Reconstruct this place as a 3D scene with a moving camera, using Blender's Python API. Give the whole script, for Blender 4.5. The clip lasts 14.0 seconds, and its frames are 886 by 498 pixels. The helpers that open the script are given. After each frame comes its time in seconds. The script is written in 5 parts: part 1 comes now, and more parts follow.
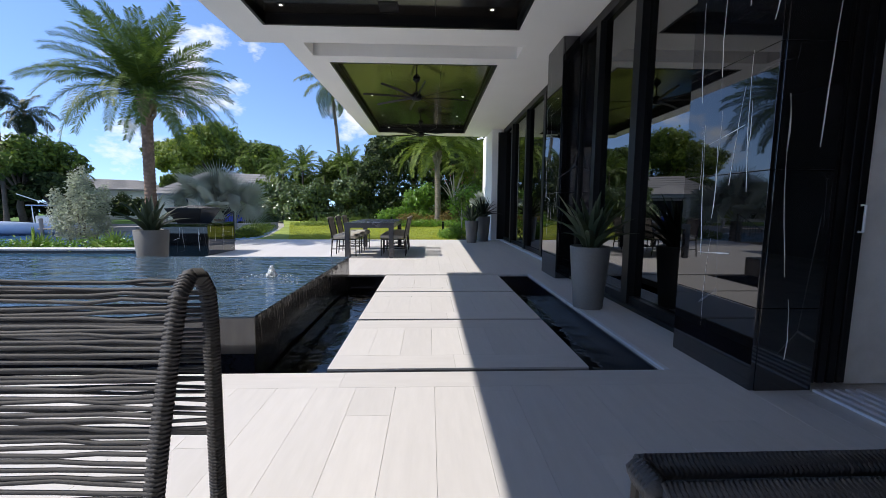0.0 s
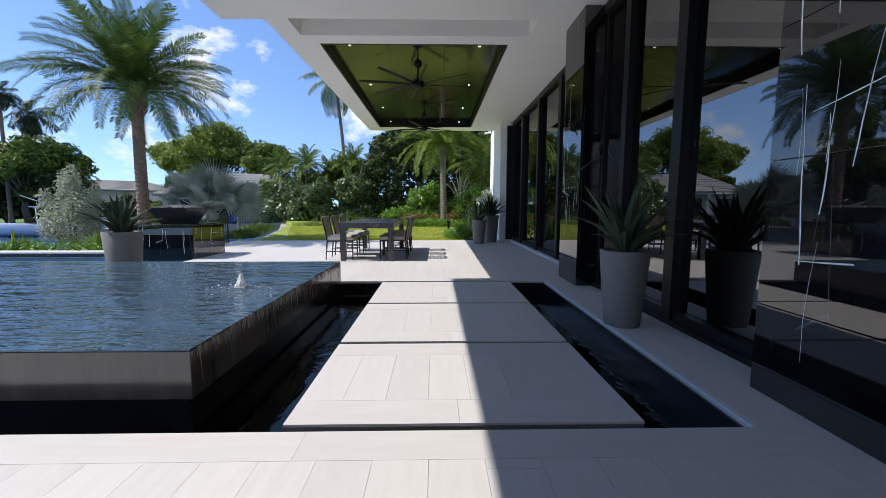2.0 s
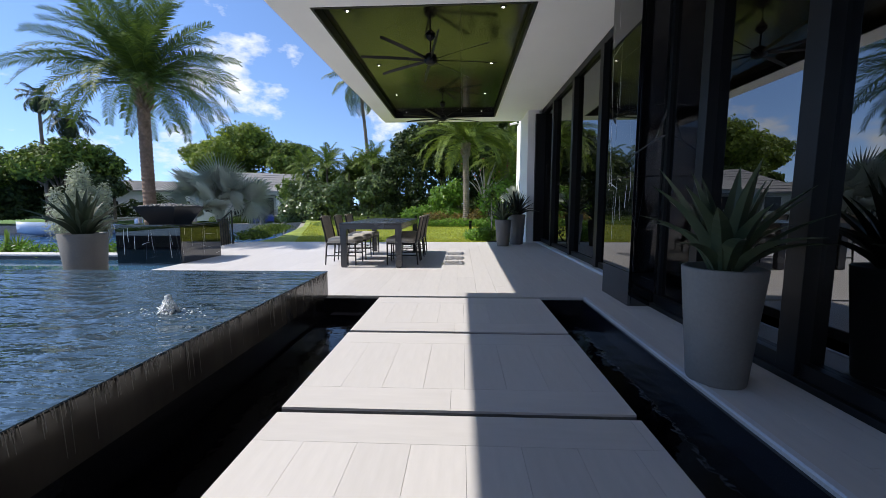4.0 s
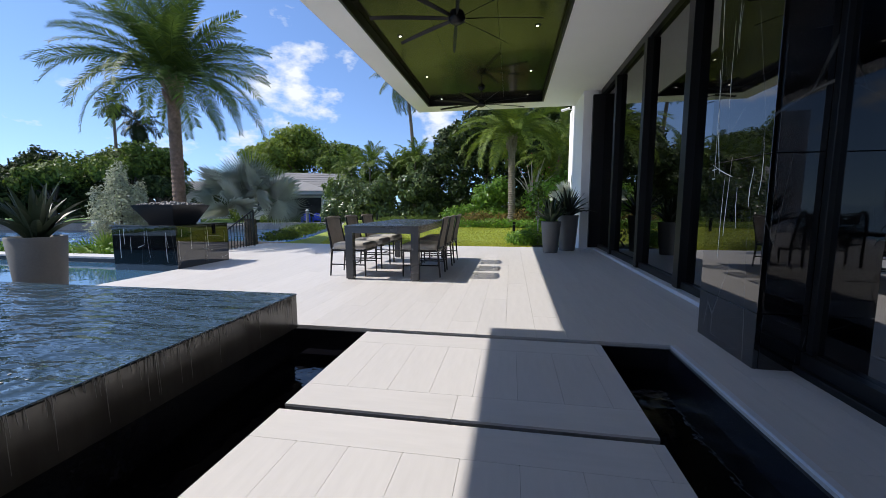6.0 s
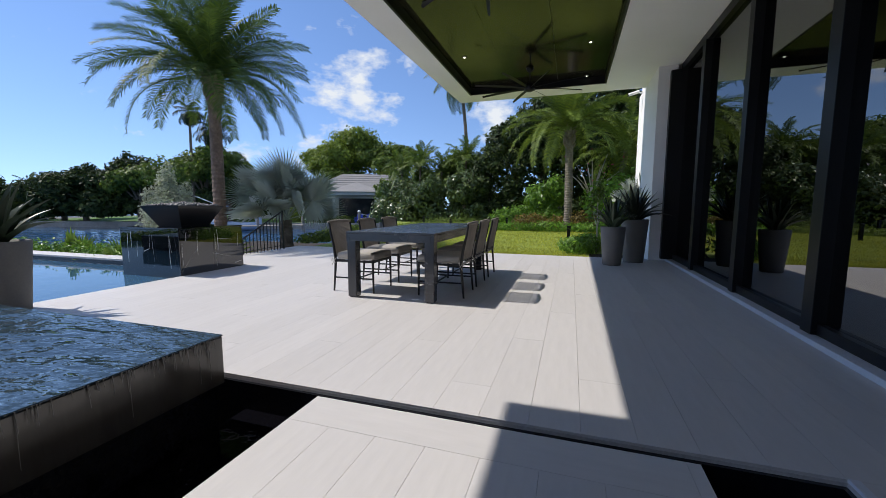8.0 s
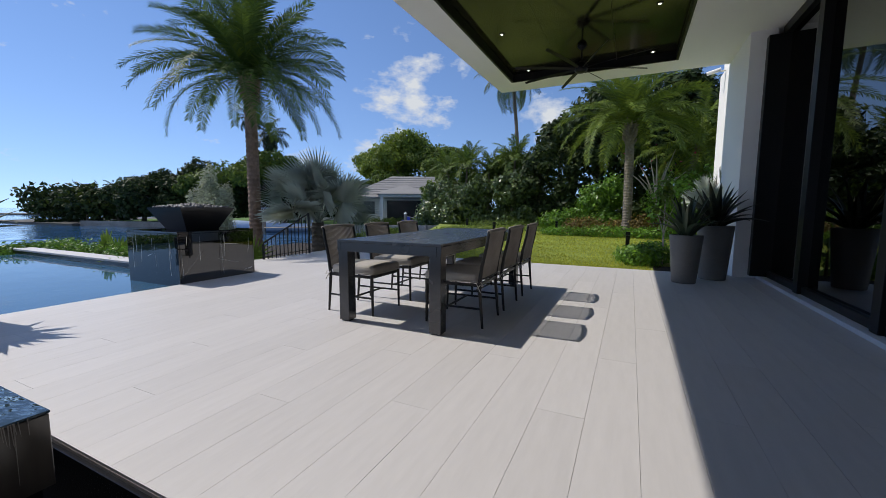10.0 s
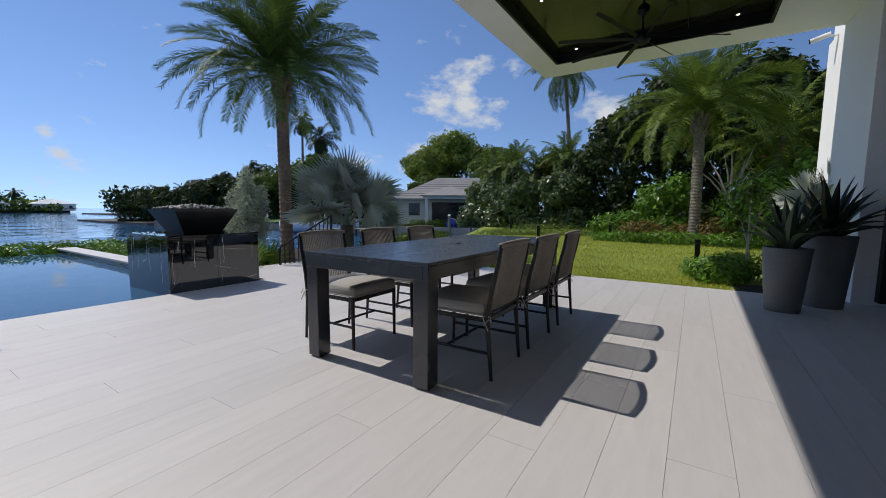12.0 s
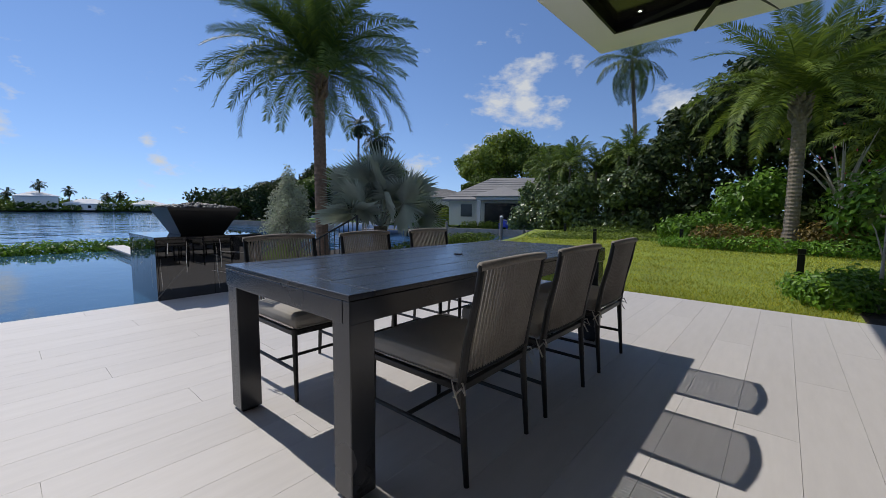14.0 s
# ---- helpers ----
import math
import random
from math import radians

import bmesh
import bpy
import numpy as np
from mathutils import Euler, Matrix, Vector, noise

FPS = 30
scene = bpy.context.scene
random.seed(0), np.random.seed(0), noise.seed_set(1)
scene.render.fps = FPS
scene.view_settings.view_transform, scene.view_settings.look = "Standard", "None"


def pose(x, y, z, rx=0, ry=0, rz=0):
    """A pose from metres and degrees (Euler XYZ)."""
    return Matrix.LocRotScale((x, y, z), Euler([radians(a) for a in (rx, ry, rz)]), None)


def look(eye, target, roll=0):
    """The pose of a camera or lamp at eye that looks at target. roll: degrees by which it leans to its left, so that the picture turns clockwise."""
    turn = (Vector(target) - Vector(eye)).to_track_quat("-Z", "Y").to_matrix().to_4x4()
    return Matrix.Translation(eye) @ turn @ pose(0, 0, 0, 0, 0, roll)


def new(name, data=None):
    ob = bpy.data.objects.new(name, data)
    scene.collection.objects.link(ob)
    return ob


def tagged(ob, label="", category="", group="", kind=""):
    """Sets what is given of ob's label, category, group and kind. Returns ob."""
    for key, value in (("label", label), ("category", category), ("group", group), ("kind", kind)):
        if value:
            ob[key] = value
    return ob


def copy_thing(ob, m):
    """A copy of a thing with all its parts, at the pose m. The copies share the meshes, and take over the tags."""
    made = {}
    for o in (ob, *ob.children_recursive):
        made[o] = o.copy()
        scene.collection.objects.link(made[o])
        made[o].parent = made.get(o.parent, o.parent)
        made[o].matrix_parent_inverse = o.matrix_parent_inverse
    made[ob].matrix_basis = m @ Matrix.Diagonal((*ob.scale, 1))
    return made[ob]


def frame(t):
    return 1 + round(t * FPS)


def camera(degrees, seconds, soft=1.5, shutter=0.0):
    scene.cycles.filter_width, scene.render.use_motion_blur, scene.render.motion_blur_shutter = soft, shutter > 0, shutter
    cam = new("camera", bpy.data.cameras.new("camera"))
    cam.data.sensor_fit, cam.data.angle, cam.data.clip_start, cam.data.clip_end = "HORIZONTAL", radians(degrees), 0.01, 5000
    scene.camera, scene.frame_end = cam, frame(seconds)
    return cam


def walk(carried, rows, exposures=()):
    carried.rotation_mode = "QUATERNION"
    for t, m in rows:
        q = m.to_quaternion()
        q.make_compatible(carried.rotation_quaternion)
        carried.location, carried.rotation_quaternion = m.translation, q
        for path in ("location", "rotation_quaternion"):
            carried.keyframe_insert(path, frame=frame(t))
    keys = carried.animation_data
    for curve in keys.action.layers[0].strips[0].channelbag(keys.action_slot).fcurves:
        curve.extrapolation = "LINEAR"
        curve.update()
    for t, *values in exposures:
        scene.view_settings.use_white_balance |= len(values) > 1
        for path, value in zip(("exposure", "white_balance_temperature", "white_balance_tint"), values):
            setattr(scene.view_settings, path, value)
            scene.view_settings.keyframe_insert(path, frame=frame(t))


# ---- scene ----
cam = camera(97.5, 14.0, soft=0.75)
PATH = [  # seconds, eye, yaw, pitch, lean
    (0, (0.449, 0.603, 1.120), -2.02, -6.28, 0.31),
    (0.5, (0.462, 0.763, 1.113), -1.81, -6.26, 0.21),
    (1, (0.469, 0.941, 1.105), -1.72, -6.26, 0.16),
    (1.5, (0.485, 1.129, 1.099), -1.46, -6.31, 0.07),
    (2, (0.516, 1.352, 1.090), -1.01, -6.36, -0.01),
    (2.5, (0.552, 1.597, 1.079), -0.38, -6.35, -0.08),
    (3, (0.598, 1.861, 1.070), 0.48, -6.40, -0.14),
    (3.5, (0.642, 2.169, 1.061), 1.49, -6.41, -0.15),
    (4, (0.690, 2.497, 1.053), 2.76, -6.42, -0.13),
    (4.5, (0.741, 2.839, 1.045), 4.24, -6.43, -0.12),
    (5, (0.793, 3.189, 1.039), 5.91, -6.42, -0.09),
    (5.5, (0.843, 3.540, 1.034), 7.72, -6.40, -0.05),
    (6, (0.901, 3.892, 1.036), 9.91, -6.46, -0.10),
    (6.5, (0.946, 4.232, 1.035), 12.05, -6.41, -0.03),
    (7, (0.985, 4.550, 1.038), 14.15, -6.44, -0.07),
    (7.5, (1.018, 4.848, 1.040), 16.23, -6.36, -0.05),
    (8, (1.037, 5.124, 1.043), 18.14, -6.31, 0.06),
    (8.5, (1.049, 5.406, 1.042), 20.11, -6.23, 0.09),
    (9, (1.051, 5.674, 1.042), 22.01, -6.15, 0.12),
    (9.5, (1.045, 5.932, 1.043), 23.86, -6.07, 0.15),
    (10, (1.031, 6.183, 1.043), 25.65, -5.98, 0.19),
    (10.5, (1.010, 6.432, 1.044), 27.42, -5.90, 0.22),
    (11, (0.973, 6.686, 1.050), 29.11, -5.86, 0.29),
    (11.5, (0.942, 6.946, 1.047), 30.95, -5.76, 0.32),
    (12, (0.913, 7.196, 1.052), 32.81, -5.74, 0.39),
    (12.5, (0.877, 7.452, 1.051), 34.78, -5.70, 0.47),
    (13, (0.840, 7.691, 1.055), 36.73, -5.73, 0.49),
    (13.5, (0.784, 7.955, 1.040), 38.88, -5.59, 0.52),
    (14, (0.743, 8.205, 1.038), 41.09, -5.63, 0.60),
]
walk(cam, [(t, pose(*eye, 90 + pitch, 0, yaw) @ pose(0, 0, 0, 0, 0, lean)) for t, eye, yaw, pitch, lean in PATH],
     [(0, 0.78), (3, 0.74), (6.5, 0.58), (8, 0.40), (10.5, 0.06), (12, -0.04), (14, -0.08)])

# ---- world and sun ----
SUN_UP = 49.0
SUN_TO = Vector((-math.cos(radians(SUN_UP)), -0.022, math.sin(radians(SUN_UP)))).normalized()
# clouds: bearing, height, spread; the last four are unseen, added for whiter fill
CLOUDS_AND_FILL = [(33.5, 15, 0.12), (30.5, 18, 0.10), (29.5, 14.5, 0.11), (78, 7.5, 0.03), (77, 5.5, 0.035), (90, 8, 0.05), (10.5, 12.5, 0.09), (23, 19, 0.04), (36, 6.5, 0.09), (45, 5, 0.08), (175, 35, 0.85), (-110, 38, 0.85), (-60, 62, 0.7), (130, 30, 0.6)]
world = bpy.data.worlds.new("sky")
scene.world = world
world.use_nodes = True
wn, wl = world.node_tree.nodes, world.node_tree.links
wn.clear()
w_out, w_bg, w_sky = wn.new("ShaderNodeOutputWorld"), wn.new("ShaderNodeBackground"), wn.new("ShaderNodeTexSky")
w_sky.sky_type, w_sky.sun_disc = "NISHITA", False
w_sky.sun_elevation, w_sky.sun_rotation = radians(SUN_UP), radians(-90)
w_sky.air_density, w_sky.dust_density, w_sky.ozone_density = 1.0, 0.0, 4.0
w_bg.inputs[1].default_value = 0.124
# fair-weather clouds: broken puffs that thin out towards the zenith, plus unseen fill clouds
w_geo, w_lift = wn.new("ShaderNodeTexCoord"), wn.new("ShaderNodeVectorMath")
w_lift.inputs[1].default_value = (0, 0, 0.11)  # clear, dry air: a deep sky down to the horizon
wl.new(w_geo.outputs["Generated"], w_lift.inputs[0])
wl.new(w_lift.outputs[0], w_sky.inputs["Vector"])
w_tc, w_map, w_n1, w_n2 = wn.new("ShaderNodeTexCoord"), wn.new("ShaderNodeMapping"), wn.new("ShaderNodeTexNoise"), wn.new("ShaderNodeTexNoise")
w_map.inputs["Scale"].default_value = (1, 1, 1.9)
w_n1.inputs["Scale"].default_value, w_n1.inputs["Detail"].default_value, w_n1.inputs["Roughness"].default_value = 13.0, 8.0, 0.62
w_n2.inputs["Scale"].default_value, w_n2.inputs["Detail"].default_value = 3.2, 2.0
wl.new(w_tc.outputs["Generated"], w_map.inputs[0])
wl.new(w_map.outputs[0], w_n1.inputs["Vector"])
wl.new(w_map.outputs[0], w_n2.inputs["Vector"])


def w_math(op, a, b, clamp=False):
    q = wn.new("ShaderNodeMath")
    q.operation, q.use_clamp = op, clamp
    for sock, v in zip(q.inputs, (a, b)):
        if isinstance(v, (int, float)):
            sock.default_value = v
        else:
            wl.new(v, sock)
    return q.outputs[0]


def w_blob(yaw, up, width):
    """How near a direction of the sky is to one bearing (degrees left of +y) and height: 1 in the middle, 0 at its rim."""
    v = wn.new("ShaderNodeVectorMath")
    v.operation = "DISTANCE"
    d = (-math.sin(radians(yaw)) * math.cos(radians(up)), math.cos(radians(yaw)) * math.cos(radians(up)), math.sin(radians(up)))
    v.inputs[1].default_value = d
    wl.new(w_tc.outputs["Generated"], v.inputs[0])
    return w_math("SUBTRACT", 1.0, w_math("DIVIDE", v.outputs["Value"], width), True)


cloud_field = 0.0
for yaw_c, up_c, wide_c in CLOUDS_AND_FILL:
    cloud_field = w_math("MAXIMUM", cloud_field, w_blob(yaw_c, up_c, wide_c))
puff = w_math("ADD", w_math("MULTIPLY", w_n1.outputs["Fac"], 1.0), w_math("MULTIPLY", cloud_field, 0.36))
puff = w_math("MULTIPLY", w_math("SUBTRACT", puff, 0.645), 4.5, True)
w_hsv = wn.new("ShaderNodeHueSaturation")
w_hsv.inputs["Saturation"].default_value = 1.06
wl.new(w_sky.outputs[0], w_hsv.inputs["Color"])
w_tint = wn.new("ShaderNodeMix")
w_tint.data_type, w_tint.blend_type = "RGBA", "MULTIPLY"
w_tint.inputs[0].default_value, w_tint.inputs[7].default_value = 1.0, (1.05, 0.98, 1.03, 1)
wl.new(w_hsv.outputs[0], w_tint.inputs[6])
w_mix = wn.new("ShaderNodeMix")
w_mix.data_type = "RGBA"
w_mix.inputs[7].default_value = (5.0, 5.25, 5.6, 1)
wl.new(puff, w_mix.inputs[0])
wl.new(w_tint.outputs[2], w_mix.inputs[6])
wl.new(w_mix.outputs[2], w_bg.inputs[0])
wl.new(w_bg.outputs[0], w_out.inputs[0])
sun = new("sun", bpy.data.lights.new("sun", "SUN"))
sun.data.energy, sun.data.angle, sun.data.color = 3.3, radians(0.5), (1.0, 0.94, 0.87)
sun.matrix_world = look((0, 0, 20), Vector((0, 0, 20)) - SUN_TO)


# ---- materials ----
def ramp(n, l, fac, stops):
    r = n.new("ShaderNodeValToRGB")
    while len(r.color_ramp.elements) < len(stops):
        r.color_ramp.elements.new(0.5)
    for e, (p, c) in zip(r.color_ramp.elements, stops):
        e.position, e.color = p, (*c, 1)
    l.new(fac, r.inputs[0])
    return r.outputs[0]


def tex_noise(n, l, scale, detail=4.0, rough=0.6, stretch=(1, 1, 1), coord="Object"):
    tc, mp, nz = n.new("ShaderNodeTexCoord"), n.new("ShaderNodeMapping"), n.new("ShaderNodeTexNoise")
    mp.inputs["Scale"].default_value = stretch
    nz.inputs["Scale"].default_value, nz.inputs["Detail"].default_value, nz.inputs["Roughness"].default_value = scale, detail, rough
    l.new(tc.outputs[coord], mp.inputs[0])
    l.new(mp.outputs[0], nz.inputs["Vector"])
    return nz.outputs["Fac"]


def mixc(n, l, fac, a, b, mode="MIX"):
    m = n.new("ShaderNodeMix")
    m.data_type, m.blend_type = "RGBA", mode
    for sock, v in ((m.inputs[0], fac), (m.inputs[6], a), (m.inputs[7], b)):
        if isinstance(v, (int, float)):
            sock.default_value = v
        elif isinstance(v, tuple):
            sock.default_value = (*v, 1)
        else:
            l.new(v, sock)
    return m.outputs[2]


def shade(c, k):
    return tuple(min(1.0, v * k) for v in c)


def surface(name, colour, rough=0.6, metal=0.0, grain=20.0, vary=0.15, wear=1.5, bump=0.15, stretch=(1, 1, 1), per_object=0.0, island=0.0, spec=0.5, dist=0.004):
    """A material with fine grain and broad stains."""
    m = bpy.data.materials.new(name)
    m.use_nodes = True
    n, l = m.node_tree.nodes, m.node_tree.links
    b = n["Principled BSDF"]
    fine = tex_noise(n, l, grain, 5, 0.65, stretch)
    broad = tex_noise(n, l, wear, 3, 0.6, stretch)
    c1 = ramp(n, l, fine, [(0.25, shade(colour, 1 - vary)), (0.75, shade(colour, 1 + vary))])
    c2 = ramp(n, l, broad, [(0.3, (1 - vary,) * 3), (0.7, (1 + 0.5 * vary,) * 3)])
    c = mixc(n, l, 1.0, c1, c2, "MULTIPLY")
    if per_object or island:
        src = n.new("ShaderNodeObjectInfo").outputs["Random"] if per_object else n.new("ShaderNodeNewGeometry").outputs["Random Per Island"]
        a = per_object or island
        c = mixc(n, l, 1.0, c, ramp(n, l, src, [(0.0, (1 - a,) * 3), (1.0, (1 + 0.4 * a,) * 3)]), "MULTIPLY")
    l.new(c, b.inputs["Base Color"])
    r = n.new("ShaderNodeMapRange")
    r.inputs[3].default_value, r.inputs[4].default_value = max(0.02, rough - 0.08), min(1.0, rough + 0.08)
    l.new(broad, r.inputs[0])
    l.new(r.outputs[0], b.inputs["Roughness"])
    b.inputs["Metallic"].default_value, b.inputs["Specular IOR Level"].default_value = metal, spec
    if bump:
        bp = n.new("ShaderNodeBump")
        bp.inputs["Strength"].default_value, bp.inputs["Distance"].default_value = bump, dist
        l.new(fine, bp.inputs["Height"])
        l.new(bp.outputs[0], b.inputs["Normal"])
    return m


def glass(name, tint, rough=0.0, see=0.3):
    """Thin tinted pane: mirrors by Fresnel, lets part of the light through."""
    m = bpy.data.materials.new(name)
    m.use_nodes = True
    n, l = m.node_tree.nodes, m.node_tree.links
    n.clear()
    o, mx, tr, gl, fr = [n.new("ShaderNode" + k) for k in ("OutputMaterial", "MixShader", "BsdfTransparent", "BsdfGlossy", "Fresnel")]
    tr.inputs[0].default_value = (*shade(tint, see), 1)
    gl.inputs["Roughness"].default_value = rough
    fr.inputs[0].default_value = 3.2
    l.new(fr.outputs[0], mx.inputs[0])
    l.new(tr.outputs[0], mx.inputs[1])
    l.new(gl.outputs[0], mx.inputs[2])
    l.new(mx.outputs[0], o.inputs[0])
    return m


def water(name, colour, scale, height, dist=0.02, stretch=(1, 1, 1), ior=1.33, rings=()):
    m = bpy.data.materials.new(name)
    m.use_nodes = True
    n, l = m.node_tree.nodes, m.node_tree.links
    b = n["Principled BSDF"]
    b.inputs["Roughness"].default_value, b.inputs["IOR"].default_value = 0.03, ior
    c = ramp(n, l, tex_noise(n, l, 0.35, 3), [(0.3, shade(colour, 0.8)), (0.7, shade(colour, 1.2))])
    l.new(c, b.inputs["Base Color"])
    f1 = tex_noise(n, l, scale, 3, 0.5, stretch)
    f2 = tex_noise(n, l, scale * 0.22, 2, 0.5, stretch)
    ad = n.new("ShaderNodeMath")
    ad.operation = "MULTIPLY_ADD"
    l.new(f2, ad.inputs[0])
    ad.inputs[1].default_value = 2.2
    l.new(f1, ad.inputs[2])
    for cx, cy in rings:
        # ring waves that run out from a jet and die away
        tc, mp, wv, ln = n.new("ShaderNodeTexCoord"), n.new("ShaderNodeMapping"), n.new("ShaderNodeTexWave"), n.new("ShaderNodeVectorMath")
        mp.inputs["Location"].default_value = (-cx, -cy, -0.3)
        wv.wave_type, wv.rings_direction = "RINGS", "SPHERICAL"
        wv.inputs["Scale"].default_value, wv.inputs["Distortion"].default_value, wv.inputs["Detail"].default_value = 2.2, 7.0, 3.0
        ln.operation = "LENGTH"
        fade = n.new("ShaderNodeMapRange")
        fade.inputs[1].default_value, fade.inputs[2].default_value, fade.inputs[3].default_value, fade.inputs[4].default_value = 0.1, 1.3, 0.22, 0.0
        up = n.new("ShaderNodeMath")
        up.operation = "MULTIPLY_ADD"
        l.new(tc.outputs["Object"], mp.inputs[0])
        l.new(mp.outputs[0], wv.inputs["Vector"])
        l.new(mp.outputs[0], ln.inputs[0])
        l.new(ln.outputs["Value"], fade.inputs[0])
        l.new(wv.outputs["Fac"], up.inputs[0])
        l.new(fade.outputs[0], up.inputs[1])
        l.new(ad.outputs[0], up.inputs[2])
        ad = up
    bp = n.new("ShaderNodeBump")
    bp.inputs["Strength"].default_value, bp.inputs["Distance"].default_value = height, dist
    l.new(ad.outputs[0], bp.inputs["Height"])
    l.new(bp.outputs[0], b.inputs["Normal"])
    return m


def foliage(name, colour, vary=0.35, rough=0.45, through_light=0.3, hue=(1.25, 1.1, 0.6), spec=0.3):
    """Leaves: glossy above, letting some light through, each leaf a little different."""
    m = bpy.data.materials.new(name)
    m.use_nodes = True
    n, l = m.node_tree.nodes, m.node_tree.links
    b, o = n["Principled BSDF"], n["Material Output"]
    rnd = n.new("ShaderNodeNewGeometry").outputs["Random Per Island"]
    c = ramp(n, l, rnd, [(0.0, shade(colour, 1 - vary)), (0.6, colour), (1.0, tuple(min(1, a * h * (1 + 0.5 * vary)) for a, h in zip(colour, hue)))])
    c = mixc(n, l, 1.0, c, ramp(n, l, tex_noise(n, l, 1.3, 3), [(0.3, (0.75,) * 3), (0.7, (1.15,) * 3)]), "MULTIPLY")
    l.new(c, b.inputs["Base Color"])
    b.inputs["Roughness"].default_value = rough
    b.inputs["Specular IOR Level"].default_value = spec
    t, mx = n.new("ShaderNodeBsdfTranslucent"), n.new("ShaderNodeMixShader")
    l.new(c, t.inputs[0])
    mx.inputs[0].default_value = through_light
    l.new(b.outputs[0], mx.inputs[1])
    l.new(t.outputs[0], mx.inputs[2])
    l.new(mx.outputs[0], o.inputs[0])
    return m


def veined(name, base, vein, rough=0.02, scale=1.0, spec=0.5):
    """Polished black marble with long thin straight white veins."""
    m = bpy.data.materials.new(name)
    m.use_nodes = True
    n, l = m.node_tree.nodes, m.node_tree.links
    b = n["Principled BSDF"]
    total = None
    for k, (sx, sz, turn, wide, keep) in enumerate(((0.9, 0.22, 0.12, 0.0045, 0.50), (0.35, 1.1, 0.3, 0.004, 0.60), (1.7, 0.35, -0.2, 0.0045, 0.56))):
        tc, mp, vo = n.new("ShaderNodeTexCoord"), n.new("ShaderNodeMapping"), n.new("ShaderNodeTexVoronoi")
        mp.inputs["Scale"].default_value = (sx * scale, sx * scale, sz * scale)
        mp.inputs["Rotation"].default_value = (turn, turn, 0.2 * k)
        mp.inputs["Location"].default_value = (3.1 * k, 1.7, 0.6 * k)
        vo.feature = "DISTANCE_TO_EDGE"
        vo.inputs["Scale"].default_value = 1.6
        l.new(tc.outputs["Object"], mp.inputs[0])
        l.new(mp.outputs[0], vo.inputs["Vector"])
        line = ramp(n, l, vo.outputs["Distance"], [(0.0, (1, 1, 1)), (wide, (0, 0, 0))])
        mask = ramp(n, l, tex_noise(n, l, 1.1 + 0.4 * k, 2), [(keep, (0, 0, 0)), (keep + 0.05, (1, 1, 1))])
        one = mixc(n, l, 1.0, line, mask, "MULTIPLY")
        total = one if total is None else mixc(n, l, 1.0, total, one, "LIGHTEN")
    cloudy = ramp(n, l, tex_noise(n, l, 3, 5), [(0.35, shade(base, 0.7)), (0.7, shade(base, 1.6))])
    l.new(mixc(n, l, total, cloudy, vein), b.inputs["Base Color"])
    b.inputs["Roughness"].default_value, b.inputs["Specular IOR Level"].default_value = rough, spec
    b.inputs["IOR"].default_value = 1.65
    return m


def glow(name, colour, power):
    m = bpy.data.materials.new(name)
    m.use_nodes = True
    b = m.node_tree.nodes["Principled BSDF"]
    b.inputs["Emission Color"].default_value, b.inputs["Emission Strength"].default_value = (*colour, 1), power
    return m


M_TILE = surface("wood_look_porcelain", (0.60, 0.580, 0.568), 0.54, grain=5, vary=0.05, wear=0.9, bump=0.04, stretch=(4, 0.6, 1), per_object=0.045)
M_TILE_ROT = surface("wood_look_porcelain_cross", (0.60, 0.580, 0.568), 0.54, grain=5, vary=0.05, wear=0.9, bump=0.04, stretch=(0.6, 4, 1), per_object=0.045)
M_JOINT = surface("grout", (0.49, 0.475, 0.46), 0.9, grain=60, vary=0.2)
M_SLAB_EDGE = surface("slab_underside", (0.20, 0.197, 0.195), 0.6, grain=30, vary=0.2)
M_WHITE = surface("white_stucco", (0.90, 0.89, 0.87), 0.8, grain=90, vary=0.03, wear=0.8, bump=0.08)
M_KERB = surface("white_metal_sill", (0.62, 0.64, 0.68), 0.35, grain=50, vary=0.06)
M_BASIN = surface("dark_basin_tile", (0.012, 0.013, 0.018), 0.2, grain=40, vary=0.3, per_object=0.5)
M_WATER_POOL = water("pool_water", (0.038, 0.066, 0.092), 5.0, 0.7, 0.06, (1, 2.2, 1), 1.6, [(-1.35, 5.05)])
M_WATER_CALM = water("calm_pool_water", (0.03, 0.09, 0.16), 3, 0.10, 0.02)
M_WATER_BASIN = water("basin_water", (0.004, 0.004, 0.006), 5, 0.3, 0.03)
M_WATER_BAY = water("bay_water", (0.035, 0.11, 0.24), 0.5, 0.3, 0.5, (1, 1, 1), 1.25)
M_MARBLE = veined("black_veined_marble", (0.006, 0.006, 0.007), (0.10, 0.10, 0.10), spec=0.8)
M_WETSTONE = surface("wet_dark_stone", (0.075, 0.068, 0.060), 0.14, grain=6, vary=0.3, wear=2, bump=0.04, stretch=(1, 1, 0.2), spec=0.8)
M_VEIN = surface("white_vein", (0.82, 0.81, 0.79), 0.15, grain=30, vary=0.2, bump=0)
M_WHITE_MARBLE = surface("white_marble", (0.7, 0.69, 0.68), 0.15, grain=4, vary=0.12, wear=1.2, bump=0)
M_BLACK = surface("black_aluminium", (0.006, 0.006, 0.007), 0.4, grain=80, vary=0.2, bump=0.02, spec=0.3)
M_PANEL = surface("bronze_ceiling_panel", (0.016, 0.014, 0.011), 0.13, 0.0, grain=40, vary=0.12, wear=0.6, bump=0.01, spec=0.42)
M_GLASS = glass("tinted_glass", (0.6, 0.65, 0.66), see=0.22)
